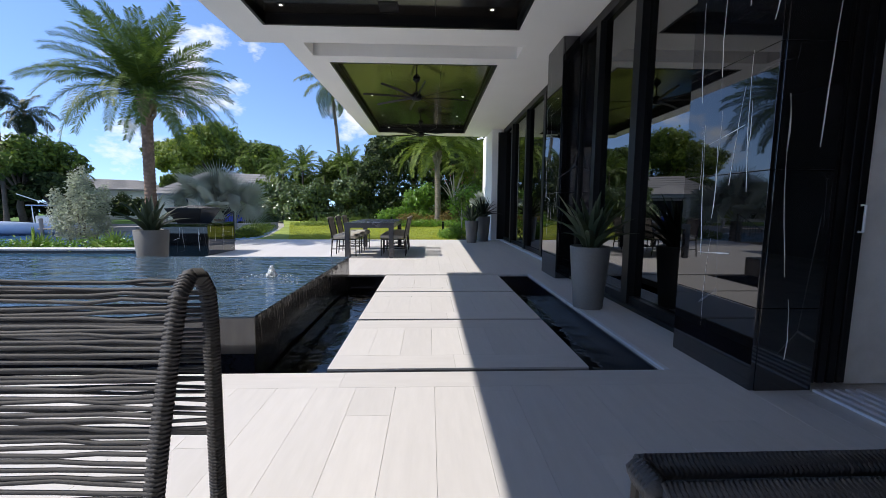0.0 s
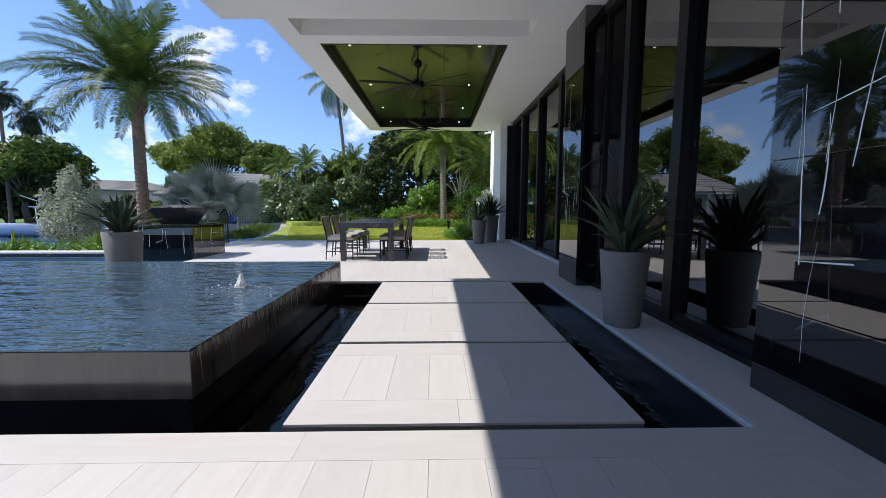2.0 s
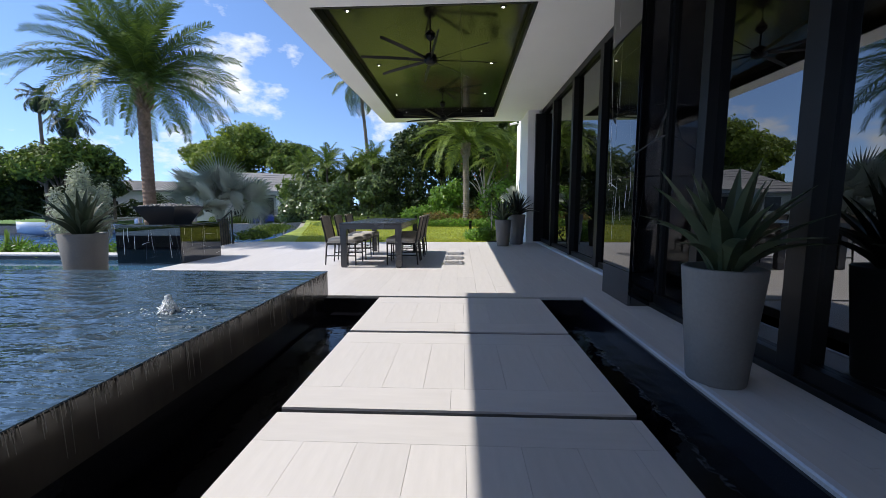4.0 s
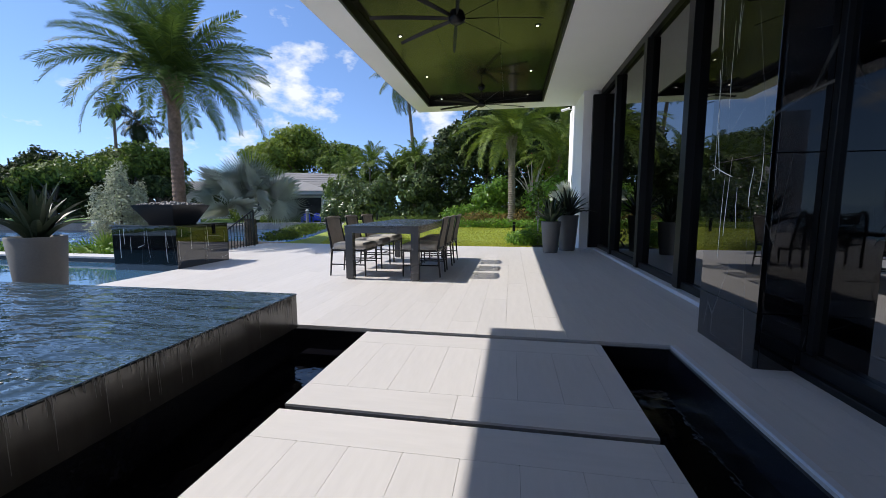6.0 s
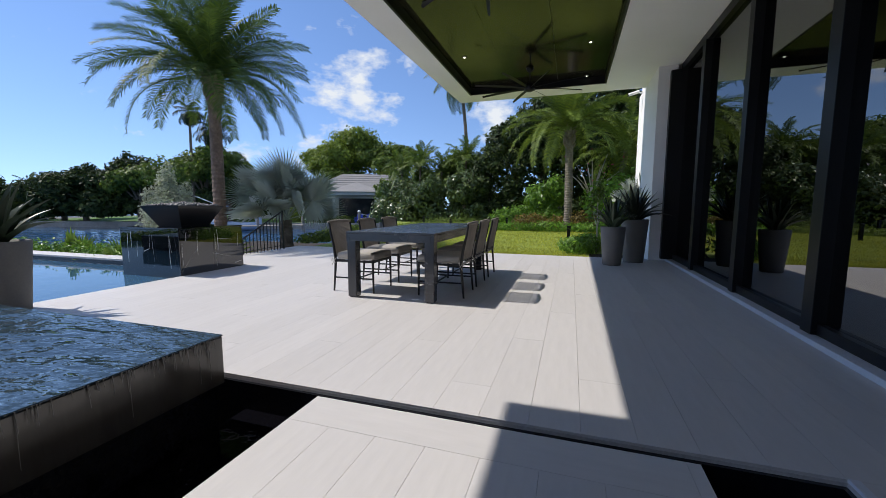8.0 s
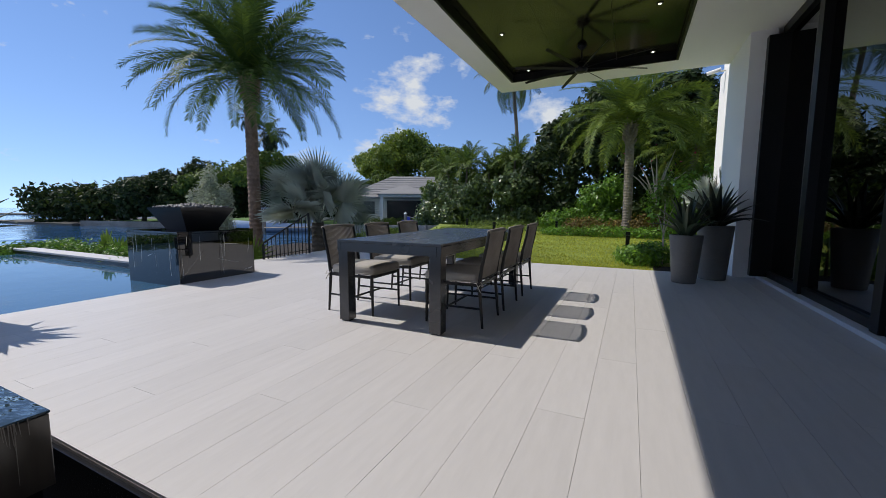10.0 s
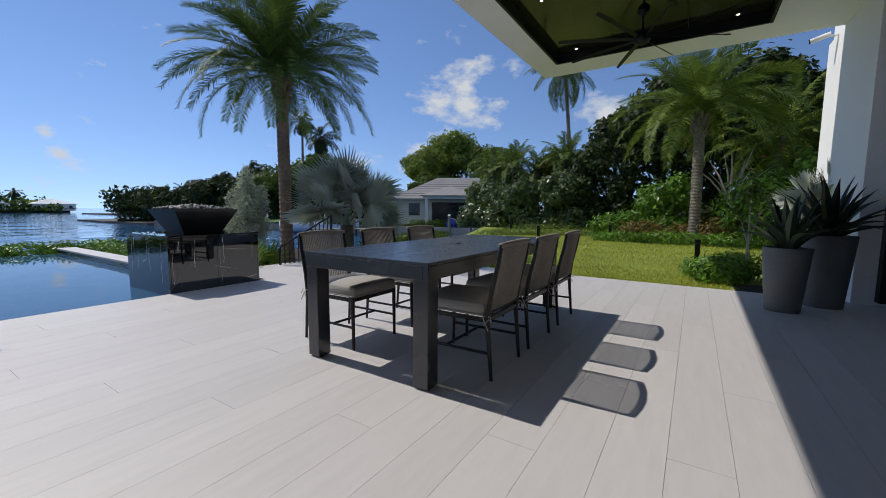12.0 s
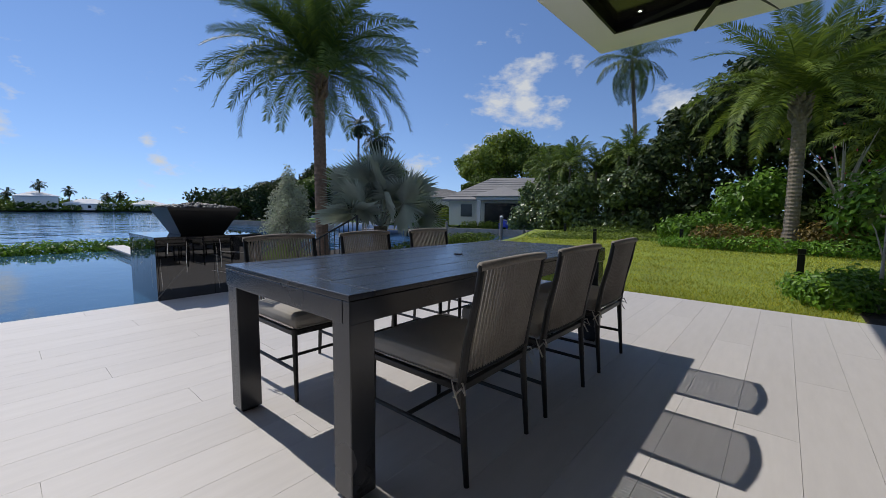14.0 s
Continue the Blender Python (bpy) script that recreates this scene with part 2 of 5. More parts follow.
M_TABLE = surface("slate_grey_aluminium", (0.032, 0.034, 0.040), 0.25, 0.1, grain=150, vary=0.08, wear=2, bump=0.03, spec=0.9)
M_FRAME = surface("bronze_black_metal", (0.022, 0.021, 0.021), 0.4, 0.3, grain=90, vary=0.15, bump=0.03)
M_CUSHION = surface("taupe_woven_cushion", (0.45, 0.42, 0.375), 0.92, grain=220, vary=0.14, wear=4, bump=0.35)
M_CORD = surface("taupe_rope_cord", (0.34, 0.305, 0.265), 0.85, grain=160, vary=0.2, wear=5, bump=0.3)
M_TIE = surface("pale_cotton_tie", (0.55, 0.52, 0.46), 0.9, grain=120, vary=0.1)
M_ROPE = surface("charcoal_rope", (0.058, 0.056, 0.057), 0.75, grain=140, vary=0.25, wear=6, bump=0.4)
M_POT = surface("grey_fibrestone_pot", (0.165, 0.16, 0.15), 0.7, grain=50, vary=0.1, wear=3, bump=0.12)
M_SOIL = surface("dark_soil", (0.03, 0.022, 0.015), 0.95, grain=50, vary=0.4, bump=0.6, dist=0.02)
M_BOWL = surface("black_fire_bowl_metal", (0.012, 0.012, 0.013), 0.35, 0.2, grain=60, vary=0.2)
M_STONE = surface("grey_lava_pebble", (0.10, 0.10, 0.10), 0.5, grain=30, vary=0.3, per_object=0.5)
M_GRASS = surface("lawn_soil", (0.25, 0.31, 0.05), 0.95, grain=25, vary=0.35, wear=0.7, bump=0.5, dist=0.03)
M_LAWN2 = surface("neighbour_lawn", (0.10, 0.2, 0.03), 0.95, grain=6, vary=0.25, wear=0.2, bump=0.3, dist=0.03)
# the dimness of the room indoors is put into this plaster colour
M_DARK_IN = surface("dimmed_interior_plaster", (0.06, 0.058, 0.055), 0.8, grain=20)
M_DRIP = surface("falling_water", (0.22, 0.21, 0.2), 0.15, grain=60, vary=0.1)
M_FOAM = surface("white_water_foam", (0.92, 0.94, 0.95), 0.9, grain=60, vary=0.05)
M_SEAWALL = surface("concrete_seawall", (0.33, 0.31, 0.28), 0.9, grain=8, vary=0.25, wear=0.7, bump=0.3)
# far shore wall: the shade on it is put into its colour
M_SEAWALL_SHADE = surface("shade_toned_seawall", (0.09, 0.085, 0.075), 0.85, grain=8, vary=0.3, wear=0.4)
M_ROOF = surface("grey_slate_roof", (0.27, 0.26, 0.25), 0.7, grain=8, vary=0.15, wear=0.4)
M_HOUSE = surface("cream_render", (0.62, 0.6, 0.54), 0.85, grain=12, vary=0.06, wear=0.3)
M_PANE_FAR = surface("dark_far_window", (0.02, 0.025, 0.03), 0.1, grain=4)
M_HULL = surface("pale_blue_gelcoat", (0.45, 0.55, 0.72), 0.2, grain=8, vary=0.04, bump=0)
M_BLUE = surface("blue_painted_timber", (0.03, 0.07, 0.55), 0.5, grain=30, vary=0.1)
M_WOOD = surface("weathered_dock_timber", (0.28, 0.25, 0.22), 0.85, grain=14, vary=0.25, stretch=(1, 1, 0.3))
M_TRUNK = surface("palm_trunk", (0.31, 0.21, 0.155), 0.9, grain=14, vary=0.3, wear=3, bump=0.6, dist=0.02)
M_BARK = surface("grey_bark", (0.16, 0.13, 0.10), 0.9, grain=12, vary=0.3, bump=0.6, dist=0.02)
M_TRUNK2 = surface("scarred_palm_trunk", (0.24, 0.2, 0.16), 0.9, grain=14, vary=0.35, wear=3, bump=0.6, dist=0.02)
M_PALE_BARK = surface("pale_frangipani_bark", (0.42, 0.38, 0.33), 0.85, grain=16, vary=0.2, bump=0.3)
M_DATE = foliage("date_palm_leaflet", (0.105, 0.17, 0.04), 0.35, 0.5, 0.25, spec=0.15)
M_DATE2 = foliage("yellow_green_palm_leaflet", (0.16, 0.23, 0.045), 0.35, 0.5, 0.3, spec=0.15)
M_COCO = foliage("coconut_leaflet", (0.10, 0.15, 0.035), 0.35, 0.5, 0.25)
M_DARKPALM = foliage("dark_palm_leaflet", (0.03, 0.05, 0.02), 0.3, 0.5, 0.2)
M_SILVER = foliage("silver_blue_fan_leaf", (0.44, 0.50, 0.44), 0.25, 0.5, 0.25, (1.1, 1.05, 1.0))
M_SILVERTREE = foliage("silver_buttonwood_leaf", (0.46, 0.50, 0.38), 0.25, 0.6, 0.3, (1.1, 1.1, 0.9))
M_AGAVE = foliage("dusky_green_agave_leaf", (0.055, 0.08, 0.045), 0.2, 0.4, 0.05, (1.1, 1.1, 0.9))
M_AGAVE_DARK = foliage("dark_agave_leaf", (0.035, 0.045, 0.03), 0.2, 0.4, 0.05, (1.1, 1.1, 0.9))
M_HEDGE = foliage("dark_glossy_hedge_leaf", (0.11, 0.165, 0.056), 0.5, 0.3, 0.12, spec=0.38)
M_SHRUB = foliage("bright_shrub_leaf", (0.15, 0.30, 0.04), 0.4, 0.38, 0.3)
M_PALMETTO = foliage("palmetto_leaf", (0.24, 0.36, 0.09), 0.25, 0.5, 0.3, (1.15, 1.05, 0.8))
M_TREE = foliage("tree_leaf", (0.12, 0.185, 0.04), 0.45, 0.5, 0.25, spec=0.15)
M_TREE_LIT = foliage("light_tree_leaf", (0.20, 0.28, 0.05), 0.35, 0.5, 0.35)
M_TREE_DARK = foliage("dark_tree_leaf", (0.045, 0.072, 0.025), 0.45, 0.5, 0.15, spec=0.15)
M_BRONZE = foliage("bronze_shrub_leaf", (0.2, 0.15, 0.045), 0.4, 0.5, 0.3)
M_GRASSB = foliage("grass_blade", (0.40, 0.46, 0.065), 0.4, 0.7, 0.4, (1.35, 1.05, 0.7))
M_FLOWER = surface("pink_flower", (0.6, 0.05, 0.15), 0.6)
M_LAMP = glow("downlight_lens", (1.0, 0.9, 0.75), 5.0)



# ---- building helpers ----
def link(name, bm, mat, parent=None, label="", smooth=False):
    me = bpy.data.meshes.new(name)
    bmesh.ops.recalc_face_normals(bm, faces=bm.faces)
    bm.to_mesh(me)
    bm.free()
    me.materials.append(mat)
    if smooth:
        me.polygons.foreach_set("use_smooth", [True] * len(me.polygons))
    ob = new(name, me)
    if parent:
        ob.parent = parent
    if label:
        ob["label"] = label
    return ob


def part(name, bm, mat, parent, label="", smooth=False):
    return link(name, bm, mat, parent, label, smooth)


def thing(name, label, category, at=(0, 0, 0), rz=0.0, group="", kind=""):
    e = tagged(new(name), label, category, group, kind)
    e.matrix_basis = pose(*at, 0, 0, rz)
    return e


def add_box(bm, x0, x1, y0, y1, z0, z1, bevel=0.0, m=None):
    g = bmesh.ops.create_cube(bm, size=1.0)
    vs = g["verts"]
    t = Matrix.Translation(((x0 + x1) / 2, (y0 + y1) / 2, (z0 + z1) / 2)) @ Matrix.Diagonal((x1 - x0, y1 - y0, z1 - z0, 1))
    bmesh.ops.transform(bm, matrix=(m @ t) if m else t, verts=vs)
    if bevel:
        es = list({e for v in vs for e in v.link_edges})
        bmesh.ops.bevel(bm, geom=es, offset=bevel, segments=2, affect="EDGES", profile=0.5)
    return bm


def box(x0, x1, y0, y1, z0, z1, bevel=0.0, m=None):
    return add_box(bmesh.new(), x0, x1, y0, y1, z0, z1, bevel, m)


def add_tube(bm, pts, radii, sides=8, cap=True):
    """A round bar along the points; radii: one number or one for each point."""
    pts = [Vector(p) for p in pts]
    if isinstance(radii, (int, float)):
        radii = [radii] * len(pts)
    rings, ref = [], None
    for i, p in enumerate(pts):
        d = (pts[min(i + 1, len(pts) - 1)] - pts[max(i - 1, 0)]).normalized()
        if ref is None:
            ref = d.orthogonal().normalized()
        ref = (ref - d * ref.dot(d)).normalized()
        side = d.cross(ref)
        rings.append([bm.verts.new(p + (ref * math.cos(a) + side * math.sin(a)) * radii[i]) for a in (2 * math.pi * k / sides for k in range(sides))])
    for a, b in zip(rings, rings[1:]):
        for k in range(sides):
            bm.faces.new((a[k], a[(k + 1) % sides], b[(k + 1) % sides], b[k]))
    if cap:
        bm.faces.new(rings[0][::-1])
        bm.faces.new(rings[-1])
    return bm


def tube(pts, radii, sides=8, cap=True):
    return add_tube(bmesh.new(), pts, radii, sides, cap)


def lathe(profile, sides=40):
    """A turned body from (radius, height) pairs."""
    bm = bmesh.new()
    rings = [[bm.verts.new((r * math.cos(2 * math.pi * k / sides), r * math.sin(2 * math.pi * k / sides), z)) for k in range(sides)] for r, z in profile]
    for a, b in zip(rings, rings[1:]):
        for k in range(sides):
            bm.faces.new((a[k], a[(k + 1) % sides], b[(k + 1) % sides], b[k]))
    bm.faces.new(rings[0][::-1])
    bm.faces.new(rings[-1])
    return bm


def setting(name, bm, mat, label, category):
    return tagged(link(name, bm, mat), label, category, kind="structure")


# ---- the large structure ----
X_POOL, Y_POOL0, Y_POOL1, Z_POOL = -0.826, 3.41, 6.77, 0.315
X_CH, Y_CH0, Y_CH1 = 2.085, 3.14, 6.925
X_TER, Y_TER1 = -4.45, 13.64
Z_SOF = 3.62
Y_STEP, Y_SOF1 = 7.01, 14.9

g = bmesh.new()
add_box(g, -5.8, 4.6, -7, Y_CH0, -0.9, -0.014)
add_box(g, X_CH, 4.6, Y_CH0, Y_CH1, -0.9, -0.014)
add_box(g, X_TER, 4.6, Y_CH1, 10.6, -0.9, -0.014)
add_box(g, -5.75, 4.6, 10.6, Y_TER1, -0.9, -0.014)
terrace = setting("terrace_floor", g, M_JOINT, "pale wood-look porcelain plank terrace over a grout bed", "floor")
setting("basin", box(-9, X_CH, Y_CH0, Y_CH1, -0.9, -0.8), M_BASIN, "dark-tiled shallow overflow basin floor", "basin")
g = bmesh.new()
add_box(g, X_POOL, X_CH - 0.001, Y_CH0 + 0.001, Y_CH1 - 0.001, -0.5, -0.2)
add_box(g, -9, X_POOL, Y_CH0 + 0.001, Y_POOL0, -0.5, -0.2)
setting("basin_water", g, M_WATER_BASIN, "still dark water in the overflow basin", "water")
setting("pool_plinth", box(-9, X_POOL - 0.03, Y_POOL0 + 0.03, Y_POOL1 - 0.03, -0.8, 0.03), M_BASIN, "dark set-back plinth under the raised pool", "pool")
setting("pool_wall", box(-9, X_POOL, Y_POOL0, Y_POOL1, 0.03, Z_POOL - 0.012, 0.004), M_WETSTONE, "raised dark grey stone pool wall wet with overflow", "pool")
g = bmesh.new()
add_box(g, X_CH - 0.02, X_CH - 0.001, Y_CH0 + 0.02, Y_CH1 - 0.02, -0.8, -0.03)
add_box(g, -4.5, X_CH - 0.001, Y_CH1 - 0.02, Y_CH1 - 0.001, -0.8, -0.03)
add_box(g, -9, X_CH - 0.001, Y_CH0 + 0.001, Y_CH0 + 0.02, -0.8, -0.03)
setting("basin_lining", g, M_BASIN, "dark blue mosaic lining of the overflow basin", "tile band")
setting("channel_trim", box(X_CH - 0.001, X_CH + 0.035, Y_CH0, Y_CH1, -0.01, 0.004), M_KERB, "pale metal trim along the water channel", "trim")
setting("pool_water", box(-9.0, X_POOL + 0.003, Y_POOL0 - 0.003, Y_POOL1 + 0.003, Z_POOL - 0.010, Z_POOL, 0.003), M_WATER_POOL, "rippling blue water brimming over the raised pool", "water")
setting("lower_pool_water", box(-11.7, X_TER - 0.01, -6, 9.95, -0.3, -0.04), M_WATER_CALM, "calm infinity pool water reflecting blue sky", "water")
setting("lower_pool_shell", box(-11.75, -5.8, -6.2, 10.3, -1.6, -0.31), M_BASIN, "dark tiled shell of the infinity pool", "pool")
setting("pool_coping", box(-11.9, -5.68, 9.96, 10.3, -0.3, 0.08, 0.01), M_TILE_ROT, "pale stone coping along the infinity pool", "coping")
setting("coping_band", box(-11.9, -5.68, 9.952, 9.96, -0.03, 0.04), M_BASIN, "dark blue waterline tile band under the coping", "tile band")

# ceiling: white soffit, two dark recessed trays, one white slot
TRAY_FAR = (-1.30, 1.652, 7.80, 14.29)
TRAY_NEAR = (-1.864, 1.72, -4.0, 6.40)
SLOT = (-1.50, 1.93, 6.98, 7.50)


def edge_x(y):
    """The outer edge of the soffit, which steps in and runs a little askew."""
    return -2.40 if y < Y_STEP else -1.815 + 0.0145 * (y - Y_STEP)


g = bmesh.new()


def soffit_piece(y0, y1, x0, x1):
    a = [edge_x(y0 + 1e-4) if x0 is None else x0, edge_x(y1 - 1e-4) if x0 is None else x0]
    lo = [g.verts.new(p) for p in ((a[0], y0, Z_SOF), (x1, y0, Z_SOF), (x1, y1, Z_SOF), (a[1], y1, Z_SOF))]
    hi = [g.verts.new((v.co.x, v.co.y, 4.35)) for v in lo]
    g.faces.new(lo[::-1])
    g.faces.new(hi)
    for k in range(4):
        g.faces.new((lo[k], lo[(k + 1) % 4], hi[(k + 1) % 4], hi[k]))


X_IN = 3.0
cuts = [-7.0, TRAY_NEAR[2], TRAY_NEAR[3], SLOT[2], Y_STEP, SLOT[3], TRAY_FAR[2], TRAY_FAR[3], Y_SOF1]
for y0, y1 in zip(cuts, cuts[1:]):
    hole = next((h for h in (TRAY_NEAR, SLOT, TRAY_FAR) if y0 >= h[2] - 1e-6 and y1 <= h[3] + 1e-6), None)
    if hole:
        soffit_piece(y0, y1, None, hole[0])
        soffit_piece(y0, y1, hole[1], X_IN)
    else:
        soffit_piece(y0, y1, None, X_IN)
add_box(g, SLOT[0] - 0.05, SLOT[1] + 0.05, SLOT[2] - 0.05, SLOT[3] + 0.05, 4.0, 4.1)
setting("ceiling", g, M_WHITE, "white stucco soffit with recessed trays over the terrace", "ceiling")
for x0, x1, y0, y1 in (TRAY_FAR, TRAY_NEAR):
    g = bmesh.new()
    for k in range(3):
        w = (x1 - x0) / 3
        add_box(g, x0 + k * w + 0.002, x0 + (k + 1) * w - 0.002, y0, y1, Z_SOF + 0.14, Z_SOF + 0.17)
    tagged(link("ceiling_panel", g, M_PANEL), "glossy dark bronze ceiling panels in the recess", "ceiling", kind="structure")
    g = bmesh.new()
    t = 0.035
    add_box(g, x0 - 0.002, x0 + t, y0 - 0.002, y1 + 0.002, Z_SOF - 0.006, Z_SOF + 0.14)
    add_box(g, x1 - t, x1 + 0.002, y0 - 0.002, y1 + 0.002, Z_SOF - 0.006, Z_SOF + 0.14)
    add_box(g, x0 + t, x1 - t, y0 - 0.002, y0 + t, Z_SOF - 0.006, Z_SOF + 0.14)
    add_box(g, x0 + t, x1 - t, y1 - t, y1 + 0.002, Z_SOF - 0.006, Z_SOF + 0.14)
    tagged(link("ceiling_trim", g, M_BLACK), "black metal trim framing the ceiling recess", "trim", kind="structure")

# roof and walls that close the house
setting("roof", box(-2.35, 12.2, -7, 14.85, 4.35, 4.6), M_WHITE, "flat white roof slab of the house", "roof")
setting("wall_back", box(-5.8, 12.2, -7.3, -7.0, -0.3, 4.35), M_WHITE, "plain white wall closing the terrace", "wall")
# stub, inner wall and inner ceiling carry the room's dimness as colour
setting("wall_stub", box(2.722, 3.04, 6.56, 7.28, -0.01, Z_SOF), M_DARK_IN, "plaster stub behind the marble column in the dimmed tone", "wall")
setting("wall_inner", box(9.0, 9.25, -7, 15.44, -0.3, 4.35), M_DARK_IN, "plaster wall deep in the house, its dimness in the colour", "wall")
setting("wall_end", box(2.84, 12.2, 15.45, 15.7, -0.3, 4.35), M_WHITE, "white stucco end wall of the house", "wall")
setting("floor_inner", box(4.6, 12.0, -7, 15.44, -0.3, -0.01), M_WHITE_MARBLE, "pale polished stone floor inside the house", "floor")
setting("ceiling_inner", box(3.0, 12.0, -7, 15.44, 3.75, 3.85), M_DARK_IN, "ceiling inside the house, its dimness in the colour", "ceiling")
setting("wall_marble", box(3.10, 3.60, 2.90, 3.55, 0, 3.62), M_WHITE_MARBLE, "white marble clad wall just inside the open doors", "wall")
setting("wall_pier", box(2.50, 2.82, 13.53, 15.7, -0.2, Z_SOF - 0.001), M_WHITE, "white stucco pier at the end of the terrace", "wall")
setting("wall_upper", box(2.55, 12.2, 14.91, 15.72, Z_SOF, 4.35), M_WHITE, "white stucco upper wall of the house end", "wall")


def glazing(name, x, y0, y1, ys, label, sill_mat=None, sill=0.16):
    """A run of floor-to-soffit sliding panes between deep black mullions."""
    w = tagged(new(name), label, "glass wall", kind="structure")
    part("sill", box(x - sill, x + 0.08, y0, y1, 0, 0.045, 0.004), sill_mat or M_KERB, w, "metal sill track")
    part("bottom_rail", box(x - 0.06, x + 0.06, y0, y1, 0.045, 0.13), M_BLACK, w)
    part("top_rail", box(x - 0.08, x + 0.06, y0, y1, Z_SOF - 0.12, Z_SOF), M_BLACK, w)
    for y, wide, deep in ys:
        part("mullion", box(x - deep, x + 0.06, y - wide / 2, y + wide / 2, 0.045, Z_SOF - 0.12, 0.004), M_BLACK, w)
    edges = [y0] + [y for y, _, _ in ys] + [y1]
    for a, b in zip(edges, edges[1:]):
        if b - a > 0.2:
            p = part("pane", box(x - 0.006, x + 0.006, a + 0.02, b - 0.02, 0.12, Z_SOF - 0.1), M_GLASS, w)
            p.visible_shadow = False
    return w


glazing("window_1", 2.74, 3.57, 6.55, [(3.64, 0.14, 0.07), (4.86, 0.14, 0.09), (5.87, 0.11, 0.09), (6.52, 0.05, 0.04)], "floor-to-ceiling tinted glass wall with black mullions", M_BLACK, 0.10)
glazing("window_2", 2.95, 7.29, 13.52, [(8.90, 0.15, 0.1), (10.46, 0.13, 0.1), (12.15, 0.14, 0.1), (13.46, 0.12, 0.26)], "run of black-framed sliding glass doors")


def clad_column(name, x0, x1, y0, y1, heights, label):
    c = tagged(new(name), label, "column", kind="structure")
    part("core", box(x0 + 0.03, x1, y0 + 0.03, y1 - 0.03, 0, Z_SOF), M_BLACK, c)
    for z0, z1 in zip(heights, heights[1:]):
        part("panel", box(x0, x0 + 0.028, y0 + 0.002, y1 - 0.002, z0 + 0.002, z1 - 0.002, 0.002), M_MARBLE, c)
        part("side_panel", box(x0 + 0.030, x1, y0 - 0.002, y0 + 0.026, z0 + 0.002, z1 - 0.002, 0.002), M_MARBLE, c)
    return c


def veins(parent, axis, at, a0, a1, z0, z1, count, seed):
    """Long thin white veins, a hair proud, on a face at right angles to the axis."""
    rnd = random.Random(seed)
    for k in range(count):
        flat = rnd.random() < 0.14
        L = rnd.uniform(0.15, 0.4) if flat else rnd.uniform(0.25, 0.95)
        tilt = radians(rnd.uniform(65, 105) if flat else rnd.gauss(0, 3))
        a, z, w = rnd.uniform(a0 + 0.03, a1 - 0.03), rnd.uniform(z0 + 0.05, z1 - 0.1), rnd.uniform(0.0014, 0.0048)
        bend, g, pts = rnd.uniform(-0.02, 0.02), bmesh.new(), []
        for i in range(7):
            f = i / 6
            u = a + math.sin(tilt) * L * f + bend * math.sin(3.1 * f) + rnd.uniform(-0.003, 0.003)
            v = z + math.cos(tilt) * L * f
            ww = w * (0.4 + 0.6 * math.sin(math.pi * min(1, f + 0.2)))
            if a0 + 0.006 < u < a1 - 0.006 and z0 + 0.006 < v < z1 - 0.006:
                pts.append((u, v, ww))
        if len(pts) < 2:
            continue
        rows = []
        for u, v, ww in pts:
            ends = ((u - ww * math.cos(tilt), v + ww * math.sin(tilt)), (u + ww * math.cos(tilt), v - ww * math.sin(tilt)))
            rows.append([g.verts.new((at, p, q) if axis == "x" else (p, at, q)) for p, q in ends])
        for r, s in zip(rows, rows[1:]):
            g.faces.new((r[0], r[1], s[1], s[0]))
        part("vein", g, M_VEIN, parent)


c = clad_column("column_1", 2.413, 2.80, 2.815, 3.57, [0, 0.52, 1.34, 2.05, 3.0, Z_SOF], "column clad in polished black white-veined marble")
veins(c, "x", 2.412, 2.83, 3.55, 0, Z_SOF, 21, 3)
veins(c, "y", 2.812, 2.45, 2.79, 0, Z_SOF, 9, 4)
c = clad_column("column_2", 2.42, 2.72, 6.55, 7.29, [0, 0.36, 1.34, 2.6, Z_SOF], "column clad in polished black white-veined marble")
veins(c, "x", 2.419, 6.57, 7.27, 0, Z_SOF, 18, 5)
w = tagged(new("door_1"), "stack of open black sliding doors behind the column", "door", kind="structure")
for k in range(4):
    x = 2.81 + k * 0.065
    part("door_leaf", box(x, x + 0.05, 2.85, 3.56, 0.03, Z_SOF - 0.02, 0.004), M_BLACK, w)
part("door_handle", tube([(3.03, 2.85, 0.98), (3.03, 2.825, 0.98), (3.03, 2.825, 1.14), (3.03, 2.85, 1.14)], 0.008), M_KERB, w, "brushed steel pull handle")
w = tagged(new("door_track"), "grooved metal floor track of the sliding doors", "track", kind="structure")
for k in range(5):
    x = 2.80 + k * 0.07
    part("rail", box(x, x + 0.04, -5, 2.80, 0.001, 0.018, 0.003), M_KERB, w)

# ground, garden level, bay
g = bmesh.new()
vs = [g.verts.new(p) for p in ((-5.6, Y_TER1, -0.05), (60, Y_TER1, -0.05), (60, 70, 0.3), (-11, 70, 0.3), (-11, 31.5, 0.1), (-7.4, 22, 0.0), (-5.6, 15.5, -0.03))]
g.faces.new(vs)
ext = bmesh.ops.extrude_face_region(g, geom=g.faces[:])
bmesh.ops.translate(g, vec=(0, 0, -2.5), verts=[e for e in ext["geom"] if isinstance(e, bmesh.types.BMVert)])
setting("ground", g, M_GRASS, "sunlit mown lawn with worn yellow patches", "lawn")
g = bmesh.new()
add_box(g, -13.2, -5.76, 10.3, 20.0, -2.5, -0.62)
add_box(g, -12.8, -11.78, -40, 10.3, -2.5, -0.30)
setting("planting_bed", g, M_SOIL, "dark mulched planting bed beside the pool", "ground")
